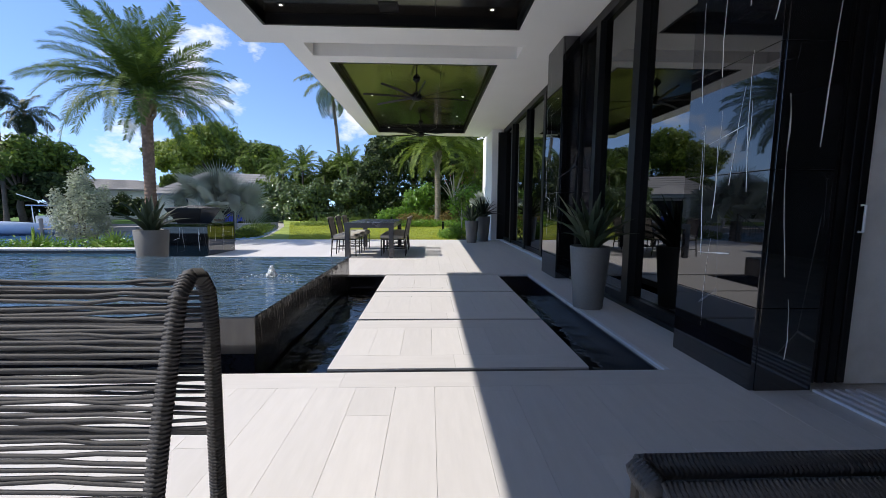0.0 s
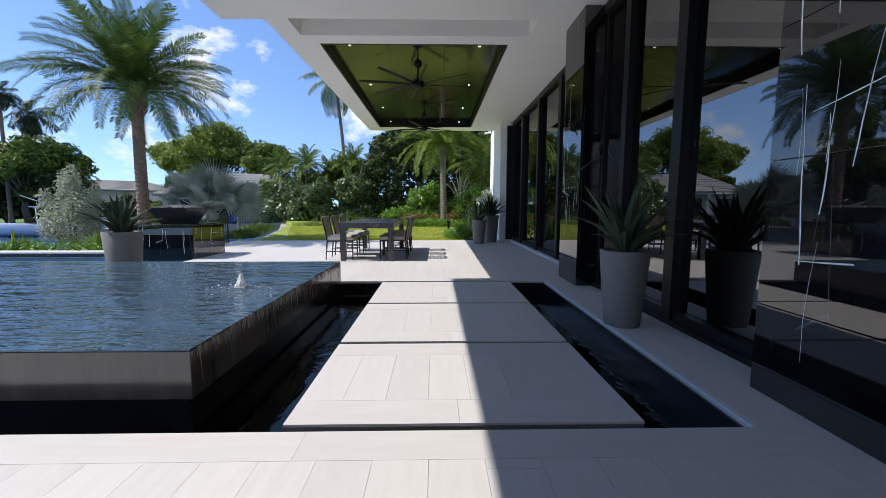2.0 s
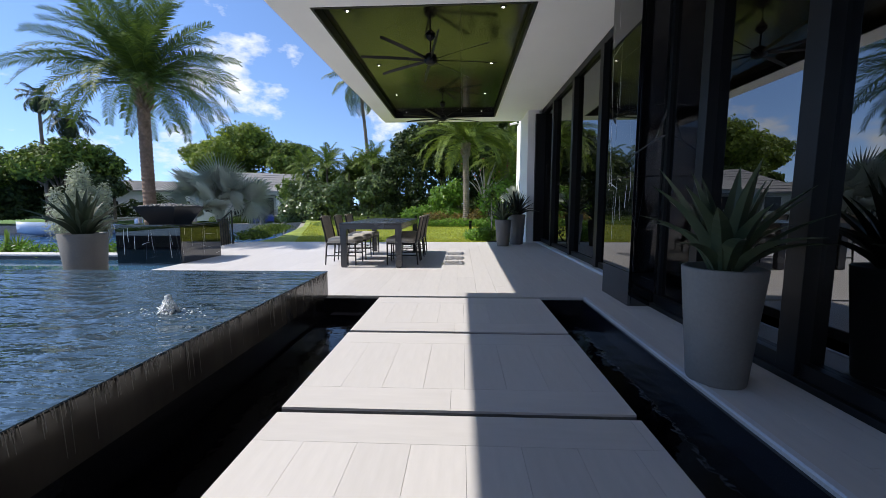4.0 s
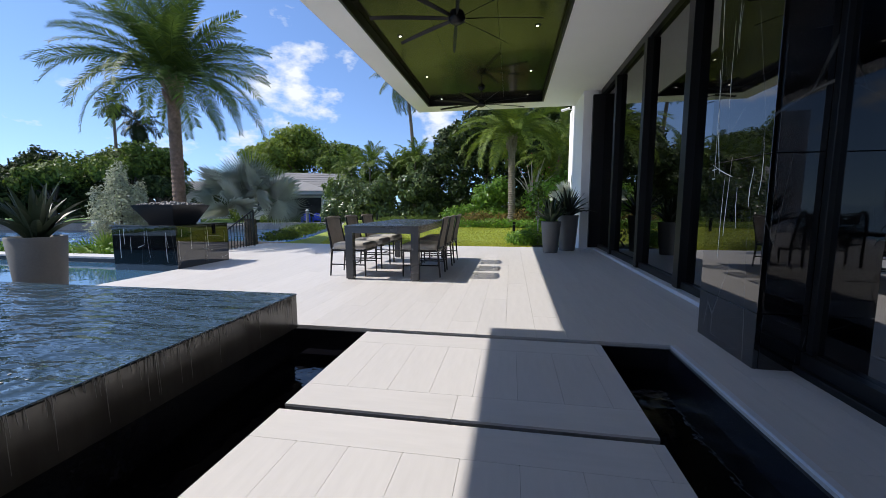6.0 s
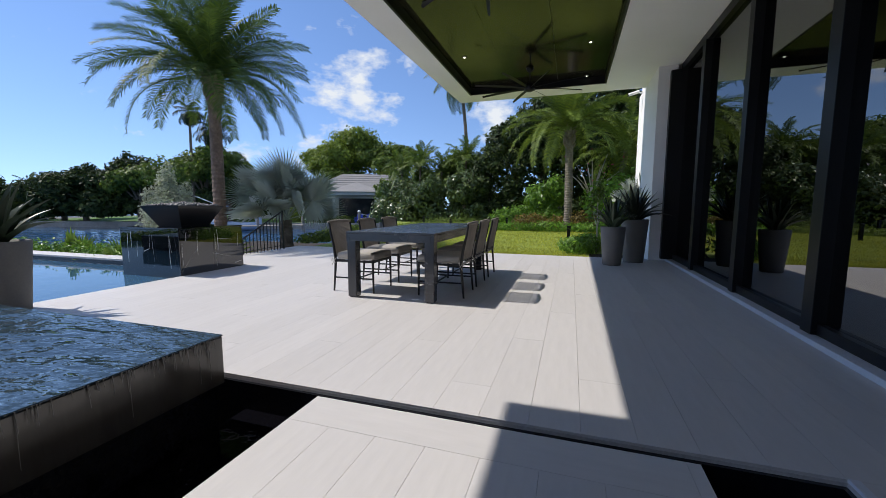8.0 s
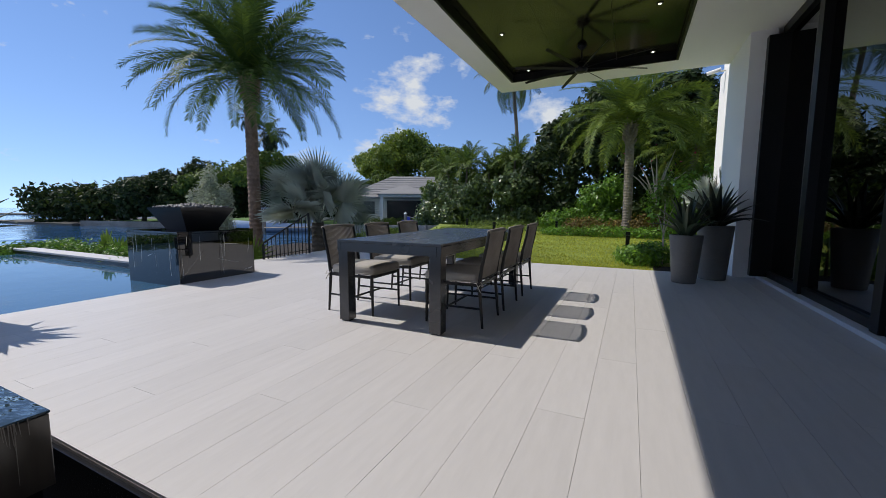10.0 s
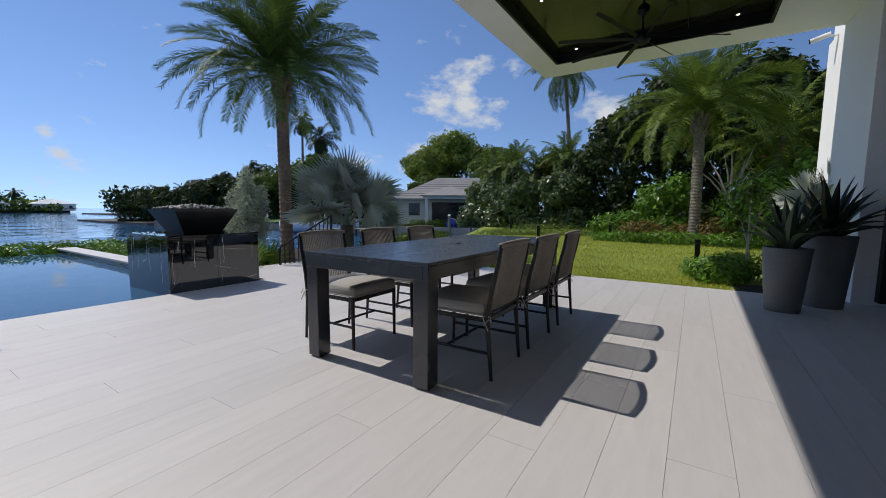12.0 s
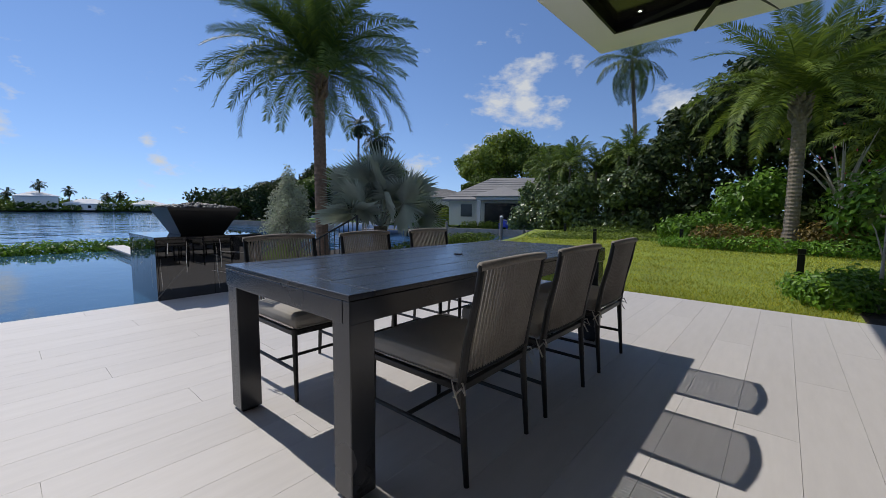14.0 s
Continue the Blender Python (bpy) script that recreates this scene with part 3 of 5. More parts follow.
setting("water_bay", box(-1500, 200, -1500, 1500, -4.0, -1.3), M_WATER_BAY, "wide blue bay water with fine ripples", "water")
setting("ground_house", box(-5.8, 60, -40, 13.6, -3, -0.905), M_SOIL, "plain ground under the house and terrace", "ground")


# ---- furniture on the terrace ----
def dining_table():
    x0, x1, y0, y1, top = -1.37, -0.315, 8.95, 11.40, 0.757
    cx, cy = (x0 + x1) / 2, (y0 + y1) / 2
    hx, hy = (x1 - x0) / 2, (y1 - y0) / 2
    t = thing("dining_table", "slate-grey slatted aluminium dining table with square legs", "table", (cx, cy, 0))
    n, gap, rim = 5, 0.006, 0.11
    w = (2 * hx - 2 * rim) / n
    for k in range(n):
        a = -hx + rim + k * w
        part("slat", box(a + gap / 2, a + w - gap / 2, -hy + rim, hy - rim, top - 0.022, top - 0.001, 0.002), M_TABLE, t)
    part("end_board", box(-hx, hx, -hy, -hy + rim - 0.004, top - 0.022, top, 0.003), M_TABLE, t)
    part("end_board", box(-hx, hx, hy - rim + 0.004, hy, top - 0.022, top, 0.003), M_TABLE, t)
    part("side_board", box(-hx, -hx + rim - 0.003, -hy + rim, hy - rim, top - 0.022, top, 0.003), M_TABLE, t)
    part("side_board", box(hx - rim + 0.003, hx, -hy + rim, hy - rim, top - 0.022, top, 0.003), M_TABLE, t)
    for s in (-1, 1):
        part("apron", box(s * hx - (0.04 if s > 0 else 0), s * hx + (0.04 if s < 0 else 0), -hy + 0.001, hy - 0.001, top - 0.105, top - 0.023, 0.003), M_TABLE, t)
        part("end_apron", box(-hx + 0.04, hx - 0.04, s * hy - (0.04 if s > 0 else 0), s * hy + (0.04 if s < 0 else 0), top - 0.105, top - 0.023, 0.003), M_TABLE, t)
    for sx in (-1, 1):
        for sy in (-1, 1):
            a, b = sx * (hx - 0.006), sx * (hx - 0.112)
            c, d = sy * (hy - 0.006), sy * (hy - 0.112)
            leg = part("leg", box(min(a, b), max(a, b), min(c, d), max(c, d), 0.012, top - 0.024, 0.004), M_TABLE, t)
            part("glide", box(min(a, b) + 0.015, max(a, b) - 0.015, min(c, d) + 0.015, max(c, d) - 0.015, 0, 0.013), M_FRAME, leg)
    part("parasol_cap", lathe([(0.03, top), (0.03, top + 0.004), (0.022, top + 0.007)], 24), M_TABLE, t, "round cap over the parasol hole")
    return t


dining_table()


def dining_chair():
    """Faces +x; the back is at -x."""
    c = thing("dining_chair", "black metal dining chair with taupe cord back and cushion", "chair", (-1.445, 9.445, 0), group="chairs round the table")
    W, D = 0.235, 0.27
    for s in (-1, 1):
        part("front_leg", tube([(D, s * W, 0), (D - 0.005, s * W, 0.40)], [0.011, 0.016], 10), M_FRAME, c)
        part("back_leg", tube([(-D - 0.005, s * W, 0), (-D + 0.03, s * W, 0.40)], [0.011, 0.017], 10), M_FRAME, c)
        part("side_stretcher", tube([(D - 0.002, s * W, 0.17), (-D + 0.01, s * W, 0.17)], 0.010, 8), M_FRAME, c)
        part("back_post", tube([(-D + 0.03, s * W, 0.36), (-D + 0.005, s * W, 0.55), (-D - 0.035, s * W, 0.72), (-D - 0.055, s * W, 0.85)], [0.017, 0.016, 0.014, 0.012], 10), M_FRAME, c)
    part("cross_stretcher", tube([(0.05, -W, 0.17), (0.05, W, 0.17)], 0.010, 8), M_FRAME, c)
    g = bmesh.new()
    add_box(g, -D + 0.02, D + 0.005, -W - 0.012, -W + 0.012, 0.365, 0.392, 0.004)
    add_box(g, -D + 0.02, D + 0.005, W - 0.012, W + 0.012, 0.365, 0.392, 0.004)
    add_box(g, D - 0.02, D + 0.004, -W + 0.012, W - 0.012, 0.366, 0.391)
    add_box(g, -D + 0.02, -D + 0.044, -W + 0.012, W - 0.012, 0.366, 0.391)
    part("seat_frame", g, M_FRAME, c)
    # cushion: rounded pad, a little domed
    g = box(-D + 0.045, D + 0.02, -W - 0.01, W + 0.01, 0.393, 0.478, 0.03)
    bmesh.ops.subdivide_edges(g, edges=g.edges[:], cuts=3, use_grid_fill=True)
    for v in g.verts:
        if v.co.z > 0.45:
            v.co.z += 0.02 * max(0.0, 1 - (v.co.x / 0.3) ** 2) * max(0.0, 1 - (v.co.y / 0.26) ** 2)
    pad = part("seat_cushion", g, M_CUSHION, c, "thick taupe fabric cushion", True)
    g = bmesh.new()
    z = 0.41
    add_tube(g, [(D + 0.021, -W, z), (D + 0.021, W, z)], 0.004, 6)
    add_tube(g, [(-D + 0.06, -W - 0.011, z), (D, -W - 0.011, z)], 0.004, 6)
    add_tube(g, [(-D + 0.06, W + 0.011, z), (D, W + 0.011, z)], 0.004, 6)
    part("piping", g, M_CUSHION, pad)
    # cord back: upright cords between a wrapped top rail and a bottom rail
    part("top_rail", tube([(-D - 0.055, -W - 0.008, 0.845), (-D - 0.075, -W / 2, 0.853), (-D - 0.082, 0, 0.856), (-D - 0.075, W / 2, 0.853), (-D - 0.055, W + 0.008, 0.845)], 0.017, 10), M_CORD, c, "rope-wrapped curved top rail", True)
    part("bottom_rail", tube([(-D + 0.02, -W, 0.43), (-D + 0.005, 0, 0.43), (-D + 0.02, W, 0.43)], 0.012, 8), M_FRAME, c)
    n = 24
    for k in range(n):
        y = -W + 0.02 + (2 * W - 0.04) * (k + 0.3) / (n - 0.6)
        q = 1 - (y / W) ** 2
        part("cord", tube([(-D + 0.02 - 0.015 * q, y, 0.43), (-D - 0.012 - 0.02 * q, y, 0.62), (-D - 0.055 - 0.026 * q, y, 0.848)], 0.0062, 6, False), M_CORD, c, "", True)
    for s in (-1, 1):
        g = bmesh.new()
        b = Vector((-D + 0.03, s * W, 0.40))
        add_tube(g, [b, b + Vector((-0.03, s * 0.025, 0.01)), b + Vector((-0.045, s * 0.03, -0.025)), b + Vector((-0.02, s * 0.02, -0.01)), b + Vector((0.01, s * 0.03, -0.05))], 0.004, 6)
        add_tube(g, [b, b + Vector((0.02, s * 0.03, 0.012)), b + Vector((0.0, s * 0.04, -0.02)), b + Vector((-0.03, s * 0.045, -0.075))], 0.0035, 6)
        part("tie", g, M_TIE, c, "pale knotted cushion tie", True)
    return c


chair = dining_chair()
for y, j in ((10.15, 1.0), (10.87, -1.5)):
    copy_thing(chair, pose(-1.445, y, 0, 0, 0, j))
for y, j in ((9.535, 1.0), (10.21, -1.0), (10.945, 0.5)):
    copy_thing(chair, pose(-0.365, y, 0, 0, 0, 180 + j))


def rope_armchair(at, rz, label):
    """Lounge chair seen from behind: two bent hoops with rope strung between them."""
    c = thing("rope_chair", label, "chair", at, rz)
    HW = 0.42
    front = [(-0.26, 0.0), (-0.26, 0.29), (-0.20, 0.52), (-0.125, 0.755), (-0.085, 0.868), (-0.035, 0.912), (0.02, 0.903), (0.055, 0.85), (0.062, 0.755), (0.05, 0.38), (0.04, 0.0)]
    for s in (-1, 1):
        hoop = part("side_hoop", tube([(s * HW, y, z) for y, z in front], 0.021, 12), M_ROPE, c, "rope-wrapped bent hoop", True)
        g = bmesh.new()
        for i, (a, b) in enumerate(zip(front[1:], front[2:])):
            n = max(1, int(math.dist(a, b) / 0.011))
            for k in range(n):
                f = k / n
                y, z = a[0] + (b[0] - a[0]) * f, a[1] + (b[1] - a[1]) * f
                d = Vector((0, b[0] - a[0], b[1] - a[1])).normalized()
                u, v = Vector((1, 0, 0)), d.cross(Vector((1, 0, 0)))
                o = Vector((s * HW, y, z))
                add_tube(g, [o + (u * math.cos(q) + v * math.sin(q)) * 0.022 + d * 0.006 * q / 6.28 for q in (0, 1.26, 2.51, 3.77, 5.03, 6.28)], 0.0052, 5, False)
        tagged(part("wrapping", g, M_ROPE, hoop, "", True), kind="stuff")
    rnd = random.Random(4)
    n = 38
    for k in range(n):
        z = 0.29 + 0.60 * k / (n - 1)
        for pts, s in ((front[1:6], 0), (front[6:10][::-1], 1)):
            zz = min(max(z, pts[0][1]), pts[-1][1])
            for a, b in zip(pts, pts[1:]):
                if a[1] <= zz <= b[1]:
                    y = a[0] + (b[0] - a[0]) * (zz - a[1]) / max(1e-6, b[1] - a[1])
                    break
            j = rnd.uniform(-0.007, 0.007)
            sag = 0.03 if s == 0 else 0.02
            g = tube([(x, y + sag * (1 - (x / HW) ** 2), zz + j + rnd.uniform(-0.006, 0.006) - 0.010 * (1 - (x / HW) ** 2)) for x in (-HW, -HW * 0.6, -0.1, 0.15, HW * 0.6, HW)], 0.0062, 6, False)
            part("cord", g, M_ROPE, c, "", True)
    part("seat_frame", tube([(-HW, -0.26, 0.24), (-HW, -0.55, 0.24), (HW, -0.55, 0.24), (HW, -0.26, 0.24)], 0.018, 8), M_ROPE, c)
    for s in (-1, 1):
        part("front_leg", tube([(s * HW, -0.55, 0), (s * HW, -0.55, 0.24)], 0.018, 8), M_ROPE, c)
    return c


rope_armchair((-0.67, 1.78, 0), 0, "charcoal rope lounge chair with a bent metal frame")


def rope_low_chair(x0, x1, y0, y1, top):
    c = thing("rope_chair", "low charcoal woven-rope chair with a thick wrapped rim", "chair", ((x0 + x1) / 2, (y0 + y1) / 2, 0))
    hx, hy = (x1 - x0) / 2, (y1 - y0) / 2
    loop = [(-hx, -hy), (hx, -hy), (hx, hy), (-hx, hy)]
    for (ax, ay), (bx, by) in zip(loop, loop[1:] + loop[:1]):
        rim = part("rim", tube([(ax, ay, top - 0.03), (bx, by, top - 0.03)], 0.03, 12), M_ROPE, c, "rope-wrapped rim", True)
        g, n = bmesh.new(), int(math.dist((ax, ay), (bx, by)) / 0.012)
        d = Vector((bx - ax, by - ay, 0)).normalized()
        v = d.cross(Vector((0, 0, 1)))
        for k in range(n):
            o = Vector((ax, ay, top - 0.03)) + d * (k * 0.012)
            add_tube(g, [o + (Vector((0, 0, 1)) * math.cos(q) + v * math.sin(q)) * 0.031 + d * 0.02 * q / 6.28 for q in (0, 1.26, 2.51, 3.77, 5.03, 6.28)], 0.0055, 5, False)
        tagged(part("wrapping", g, M_ROPE, rim, "", True), kind="stuff")
        g = bmesh.new()
        L = math.dist((ax, ay), (bx, by))
        for k in range(int(L / 0.024)):
            for sgn in (-1, 1):
                p0 = Vector((ax, ay, top - 0.05)) + d * (k * 0.024 + 0.01)
                p1 = p0 + d * (sgn * 0.12) - Vector((0, 0, top - 0.12))
                p1 = Vector((min(max(p1.x, -hx), hx), min(max(p1.y, -hy), hy), p1.z))
                add_tube(g, [p0, p1], 0.006, 5, False)
        tagged(part("woven_side", g, M_ROPE, c, "open diagonal rope weave", True), kind="stuff")
        part("leg", tube([(ax, ay, 0), (ax, ay, top - 0.03)], 0.016, 8), M_FRAME, c)
    part("seat", box(-hx + 0.02, hx - 0.02, -0.42, -hy - 0.005, 0.26, 0.33, 0.02), M_DARK_IN, c)
    for s in (-1, 1):
        part("front_leg", tube([(s * (hx - 0.04), -0.40, 0), (s * (hx - 0.04), -0.40, 0.26)], 0.016, 8), M_FRAME, c)
    return c


rope_low_chair(0.935, 1.73, 1.335, 1.425, 0.55)


def pedestal():
    x0, x1, y0, y1, h = -5.667, -4.432, 9.325, 10.49, 0.712
    p = thing("fire_pedestal", "square pedestal clad in polished black veined marble", "pedestal", ((x0 + x1) / 2, (y0 + y1) / 2, 0))
    hx, hy = (x1 - x0) / 2, (y1 - y0) / 2
    part("core", box(-hx + 0.03, hx - 0.03, -hy + 0.03, hy - 0.03, -0.3, h - 0.03), M_BASIN, p)
    part("top_slab", box(-hx - 0.006, hx + 0.006, -hy - 0.006, hy + 0.006, h - 0.028, h, 0.004), M_MARBLE, p)
    for s in (-1, 1):
        for k in range(2):
            y = -hy + 0.02 + k * (hy - 0.02)
            part("panel", box(*sorted((s * hx, s * (hx - 0.028))), y + 0.001, y + hy - 0.021, -0.3, h - 0.03, 0.002), M_MARBLE, p)
        part("panel", box(-hx + 0.002, hx - 0.002, *sorted((s * hy, s * (hy - 0.018))), -0.3, h - 0.03, 0.002), M_MARBLE, p)
    veins(p, "x", hx + 0.001, -hy + 0.02, hy - 0.02, -0.02, h - 0.035, 11, 7)
    veins(p, "y", -hy - 0.001, -hx + 0.02, hx - 0.02, -0.02, h - 0.035, 8, 8)
    return p


pedestal()


def fire_bowl(at):
    b = thing("fire_bowl", "black square flared fire bowl heaped with grey pebbles", "fire bowl", at)
    g = bmesh.new()
    rings = []
    for r, z in ((0.245, 0), (0.25, 0.01), (0.40, 0.30), (0.41, 0.33), (0.388, 0.33), (0.375, 0.30), (0.22, 0.05)):
        rings.append([g.verts.new((sx * r, sy * r, z)) for sx, sy in ((-1, -1), (1, -1), (1, 1), (-1, 1))])
    for a, c in zip(rings, rings[1:]):
        for k in range(4):
            g.faces.new((a[k], a[(k + 1) % 4], c[(k + 1) % 4], c[k]))
    g.faces.new(rings[0][::-1])
    g.faces.new(rings[-1])
    part("bowl", g, M_BOWL, b)
    rnd = random.Random(7)
    shapes = []
    for k in range(5):
        g = bmesh.new()
        bmesh.ops.create_icosphere(g, subdivisions=1, radius=0.034)
        for v in g.verts:
            v.co *= 1 + rnd.uniform(-0.18, 0.18)
            v.co.z *= 0.72
        me = bpy.data.meshes.new("pebble")
        g.to_mesh(me)
        g.free()
        me.materials.append(M_STONE)
        me.polygons.foreach_set("use_smooth", [True] * len(me.polygons))
        shapes.append(me)
    for k in range(250):
        x, y = rnd.uniform(-0.36, 0.36), rnd.uniform(-0.36, 0.36)
        o = new("pebble", rnd.choice(shapes))
        o.parent = b
        o.matrix_basis = pose(x, y, 0.31 + 0.055 * (1 - max(abs(x), abs(y)) / 0.36) + rnd.uniform(0, 0.02), rnd.uniform(0, 360), rnd.uniform(0, 360), 0)
    part("pebble_bed", box(-0.37, 0.37, -0.37, 0.37, 0.26, 0.305), M_STONE, b)
    return b


fire_bowl((-5.05, 9.92, 0.712))


def railing():
    r = thing("handrail", "black metal picket handrail beside the garden steps", "railing", (-5.62, 11.65, 0))
    n = 13
    for k in range(n):
        y = k * 1.25 / (n - 1)
        top = 0.32 + 0.58 * k / (n - 1)
        thick = 0.017 if k in (0, n - 1) else 0.007
        part("post" if k in (0, n - 1) else "picket", box(-thick, thick, y - thick, y + thick, -0.012, top + (0.03 if k == n - 1 else 0)), M_FRAME, r)
    part("top_rail", tube([(0, 0, 0.33), (0, 1.25, 0.91)], 0.017, 8), M_FRAME, r)
    part("bottom_rail", tube([(0, 0, 0.05), (0, 1.25, 0.09)], 0.008, 6), M_FRAME, r)


railing()


def ceiling_fan(at, turn):
    f = thing("ceiling_fan", "large black eight-bladed ceiling fan on a short rod", "fan", at, turn)
    part("canopy", lathe([(0.075, -0.0), (0.075, -0.03), (0.03, -0.08), (0.02, -0.085)][::-1], 24), M_BLACK, f, "", True)
    part("rod", tube([(0, 0, -0.07), (0, 0, -0.30)], 0.014, 10), M_BLACK, f)
    part("motor", lathe([(0.03, -0.27), (0.085, -0.30), (0.11, -0.36), (0.10, -0.42), (0.05, -0.45), (0.02, -0.455)][::-1], 28), M_BLACK, f, "", True)
    for k in range(8):
        m = pose(0, 0, -0.385, 0, 0, 45 * k)
        g = bmesh.new()
        rows = []
        for i in range(7):
            x = 0.10 + 1.0 * i / 6
            w = 0.014 + 0.010 * math.sin(math.pi * i / 6)
            z = 0.012 * math.sin(2.5 * i / 6)
            rows.append([g.verts.new(m @ Vector(p)) for p in ((x, -w, z - 0.012), (x, w, z + 0.012), (x, w, z + 0.018), (x, -w, z - 0.006))])
        for a, b in zip(rows, rows[1:]):
            for j in range(4):
                g.faces.new((a[j], a[(j + 1) % 4], b[(j + 1) % 4], b[j]))
        g.faces.new(rows[0][::-1])
        g.faces.new(rows[-1])
        part("blade", g, M_BLACK, f)


ceiling_fan((0.18, 9.05, Z_SOF + 0.14), 10)
ceiling_fan((0.17, 13.3, Z_SOF + 0.14), 25)


def downlight(at):
    d = thing("downlight", "small round recessed ceiling downlight, lit", "light", at, group="ceiling downlights")
    part("bezel", lathe([(0.045, 0.0), (0.045, -0.004), (0.034, -0.006)][::-1], 20), M_BLACK, d)
    part("lens", lathe([(0.018, -0.0062), (0.018, -0.009), (0.010, -0.010)][::-1], 16), M_LAMP, d)
    return d


first = downlight((-0.92, 8.2, Z_SOF + 0.138))
for x in (-0.92, 1.25):
    for y in (8.2, 10.32, 12.35, 14.12):
        if (x, y) != (-0.92, 8.2):
            copy_thing(first, pose(x, y, Z_SOF + 0.138))
for x in (-1.52, 1.29):
    for y in (6.13, 3.7, 1.2):
        copy_thing(first, pose(x, y, Z_SOF + 0.138))
v = thing("ceiling_vent", "dark square speaker grille in the ceiling recess", "vent", (-0.1, 6.13, Z_SOF + 0.139))
part("frame", box(-0.13, 0.13, -0.13, 0.13, -0.008, 0), M_BLACK, v)
for k in range(8):
    part("slat", box(-0.115, 0.115, -0.115 + k * 0.03, -0.10 + k * 0.03, -0.012, -0.008), M_FRAME, v)

cam_box = thing("security_camera", "white bullet security camera on the stucco pier", "camera", (2.499, 15.2, 3.60), 165)
part("bracket", tube([(0, 0, 0), (0.06, 0, 0), (0.11, 0, 0.02)], 0.016, 10), M_WHITE, cam_box)
part("barrel", tube([(0.08, 0, 0.035), (0.30, 0, -0.01)], 0.035, 14), M_WHITE, cam_box)
part("lens_face", tube([(0.30, 0, -0.01), (0.315, 0, -0.013)], 0.033, 14), M_BLACK, cam_box)


def bubbler(at):
    f = thing("water_bubbler", "small white foaming water jet in the pool", "fountain", at)
    rnd = random.Random(3)
    g = bmesh.new()
    for k in range(240):
        a, q = rnd.uniform(0, 6.28), rnd.random()
        r, z = 0.012 + 0.06 * (1 - q) ** 1.2 * rnd.random() ** 0.5, 0.125 * q
        s = rnd.uniform(0.004, 0.011) * (1.15 - 0.6 * q)
        bmesh.ops.create_icosphere(g, subdivisions=1, radius=s, matrix=Matrix.Translation((r * math.cos(a), r * math.sin(a), z)))
    tagged(part("jet", g, M_FOAM, f, "", True), kind="stuff")
    g = bmesh.new()
    for k in range(70):
        a, r = rnd.uniform(0, 6.28), rnd.uniform(0.05, 0.26)
        bmesh.ops.create_icosphere(g, subdivisions=1, radius=rnd.uniform(0.002, 0.006), matrix=Matrix.Translation((r * math.cos(a) * 1.3, r * math.sin(a) * 0.8, 0.002)) @ Matrix.Diagonal((1.8, 1.8, 0.4, 1)))
    tagged(part("foam_ring", g, M_FOAM, f, "", True), kind="stuff")


bubbler((-1.35, 5.05, Z_POOL))
# thin ropes of water falling from the pool's brim
rnd = random.Random(12)
g = bmesh.new()
for k in range(230):
    y = rnd.uniform(Y_POOL0 + 0.05, Y_POOL1 - 0.05)
    h = rnd.uniform(0.015, 0.1) if rnd.random() < 0.93 else 0.22
    add_tube(g, [(X_POOL + 0.006, y, Z_POOL - 0.004), (X_POOL + 0.012, y + rnd.uniform(-0.004, 0.004), Z_POOL - 0.004 - h)], [0.0022, 0.0008], 4)
tagged(link("overflow_drips", g, M_DRIP), "thin streaks of water running over the pool brim", "water", kind="stuff")


# ---- plants ----
def leaf_mesh(name, centres, sizes, mat, rng, aspect=0.45, up=0.0, out=None):
    """Many small folded leaves as one mesh, facing out of their clump; up tips them towards the sky."""
    n = len(centres)
    c = np.asarray(centres, float)
    nrm = 0.55 * rng.normal(size=(n, 3))
    if out is not None:
        nrm += out
    nrm[:, 2] += up
    nrm /= np.linalg.norm(nrm, axis=1)[:, None] + 1e-9
    d = np.cross(nrm, rng.normal(size=(n, 3)))
    d /= np.linalg.norm(d, axis=1)[:, None] + 1e-9
    s = np.cross(nrm, d)
    L = np.asarray(sizes, float)[:, None]
    v = np.stack([c - d * L * 0.5, c + s * L * aspect * 0.5 + nrm * L * 0.06, c + d * L * 0.5, c - s * L * aspect * 0.5 + nrm * L * 0.06], 1).reshape(-1, 3)
    me = bpy.data.meshes.new(name)
    me.from_pydata(v.tolist(), [], np.arange(4 * n).reshape(n, 4).tolist())
    me.materials.append(mat)
    return me


def blob_points(rng, blobs, count, shell=0.55):
    """Points inside ellipsoids (x, y, z, rx, ry, rz), thicker towards the skin, with ragged edges."""
    b = np.array(blobs, float)
    vol = np.cbrt(b[:, 3] * b[:, 4] * b[:, 5]) ** 2
    pick = rng.choice(len(b), count, p=vol / vol.sum())
    d = rng.normal(size=(count, 3))
    d /= np.linalg.norm(d, axis=1)[:, None]
    r = (shell + (1 - shell) * rng.random(count) ** 0.6) * (1 + 0.12 * rng.normal(size=count))
    return b[pick, :3] + d * r[:, None] * b[pick, 3:], d


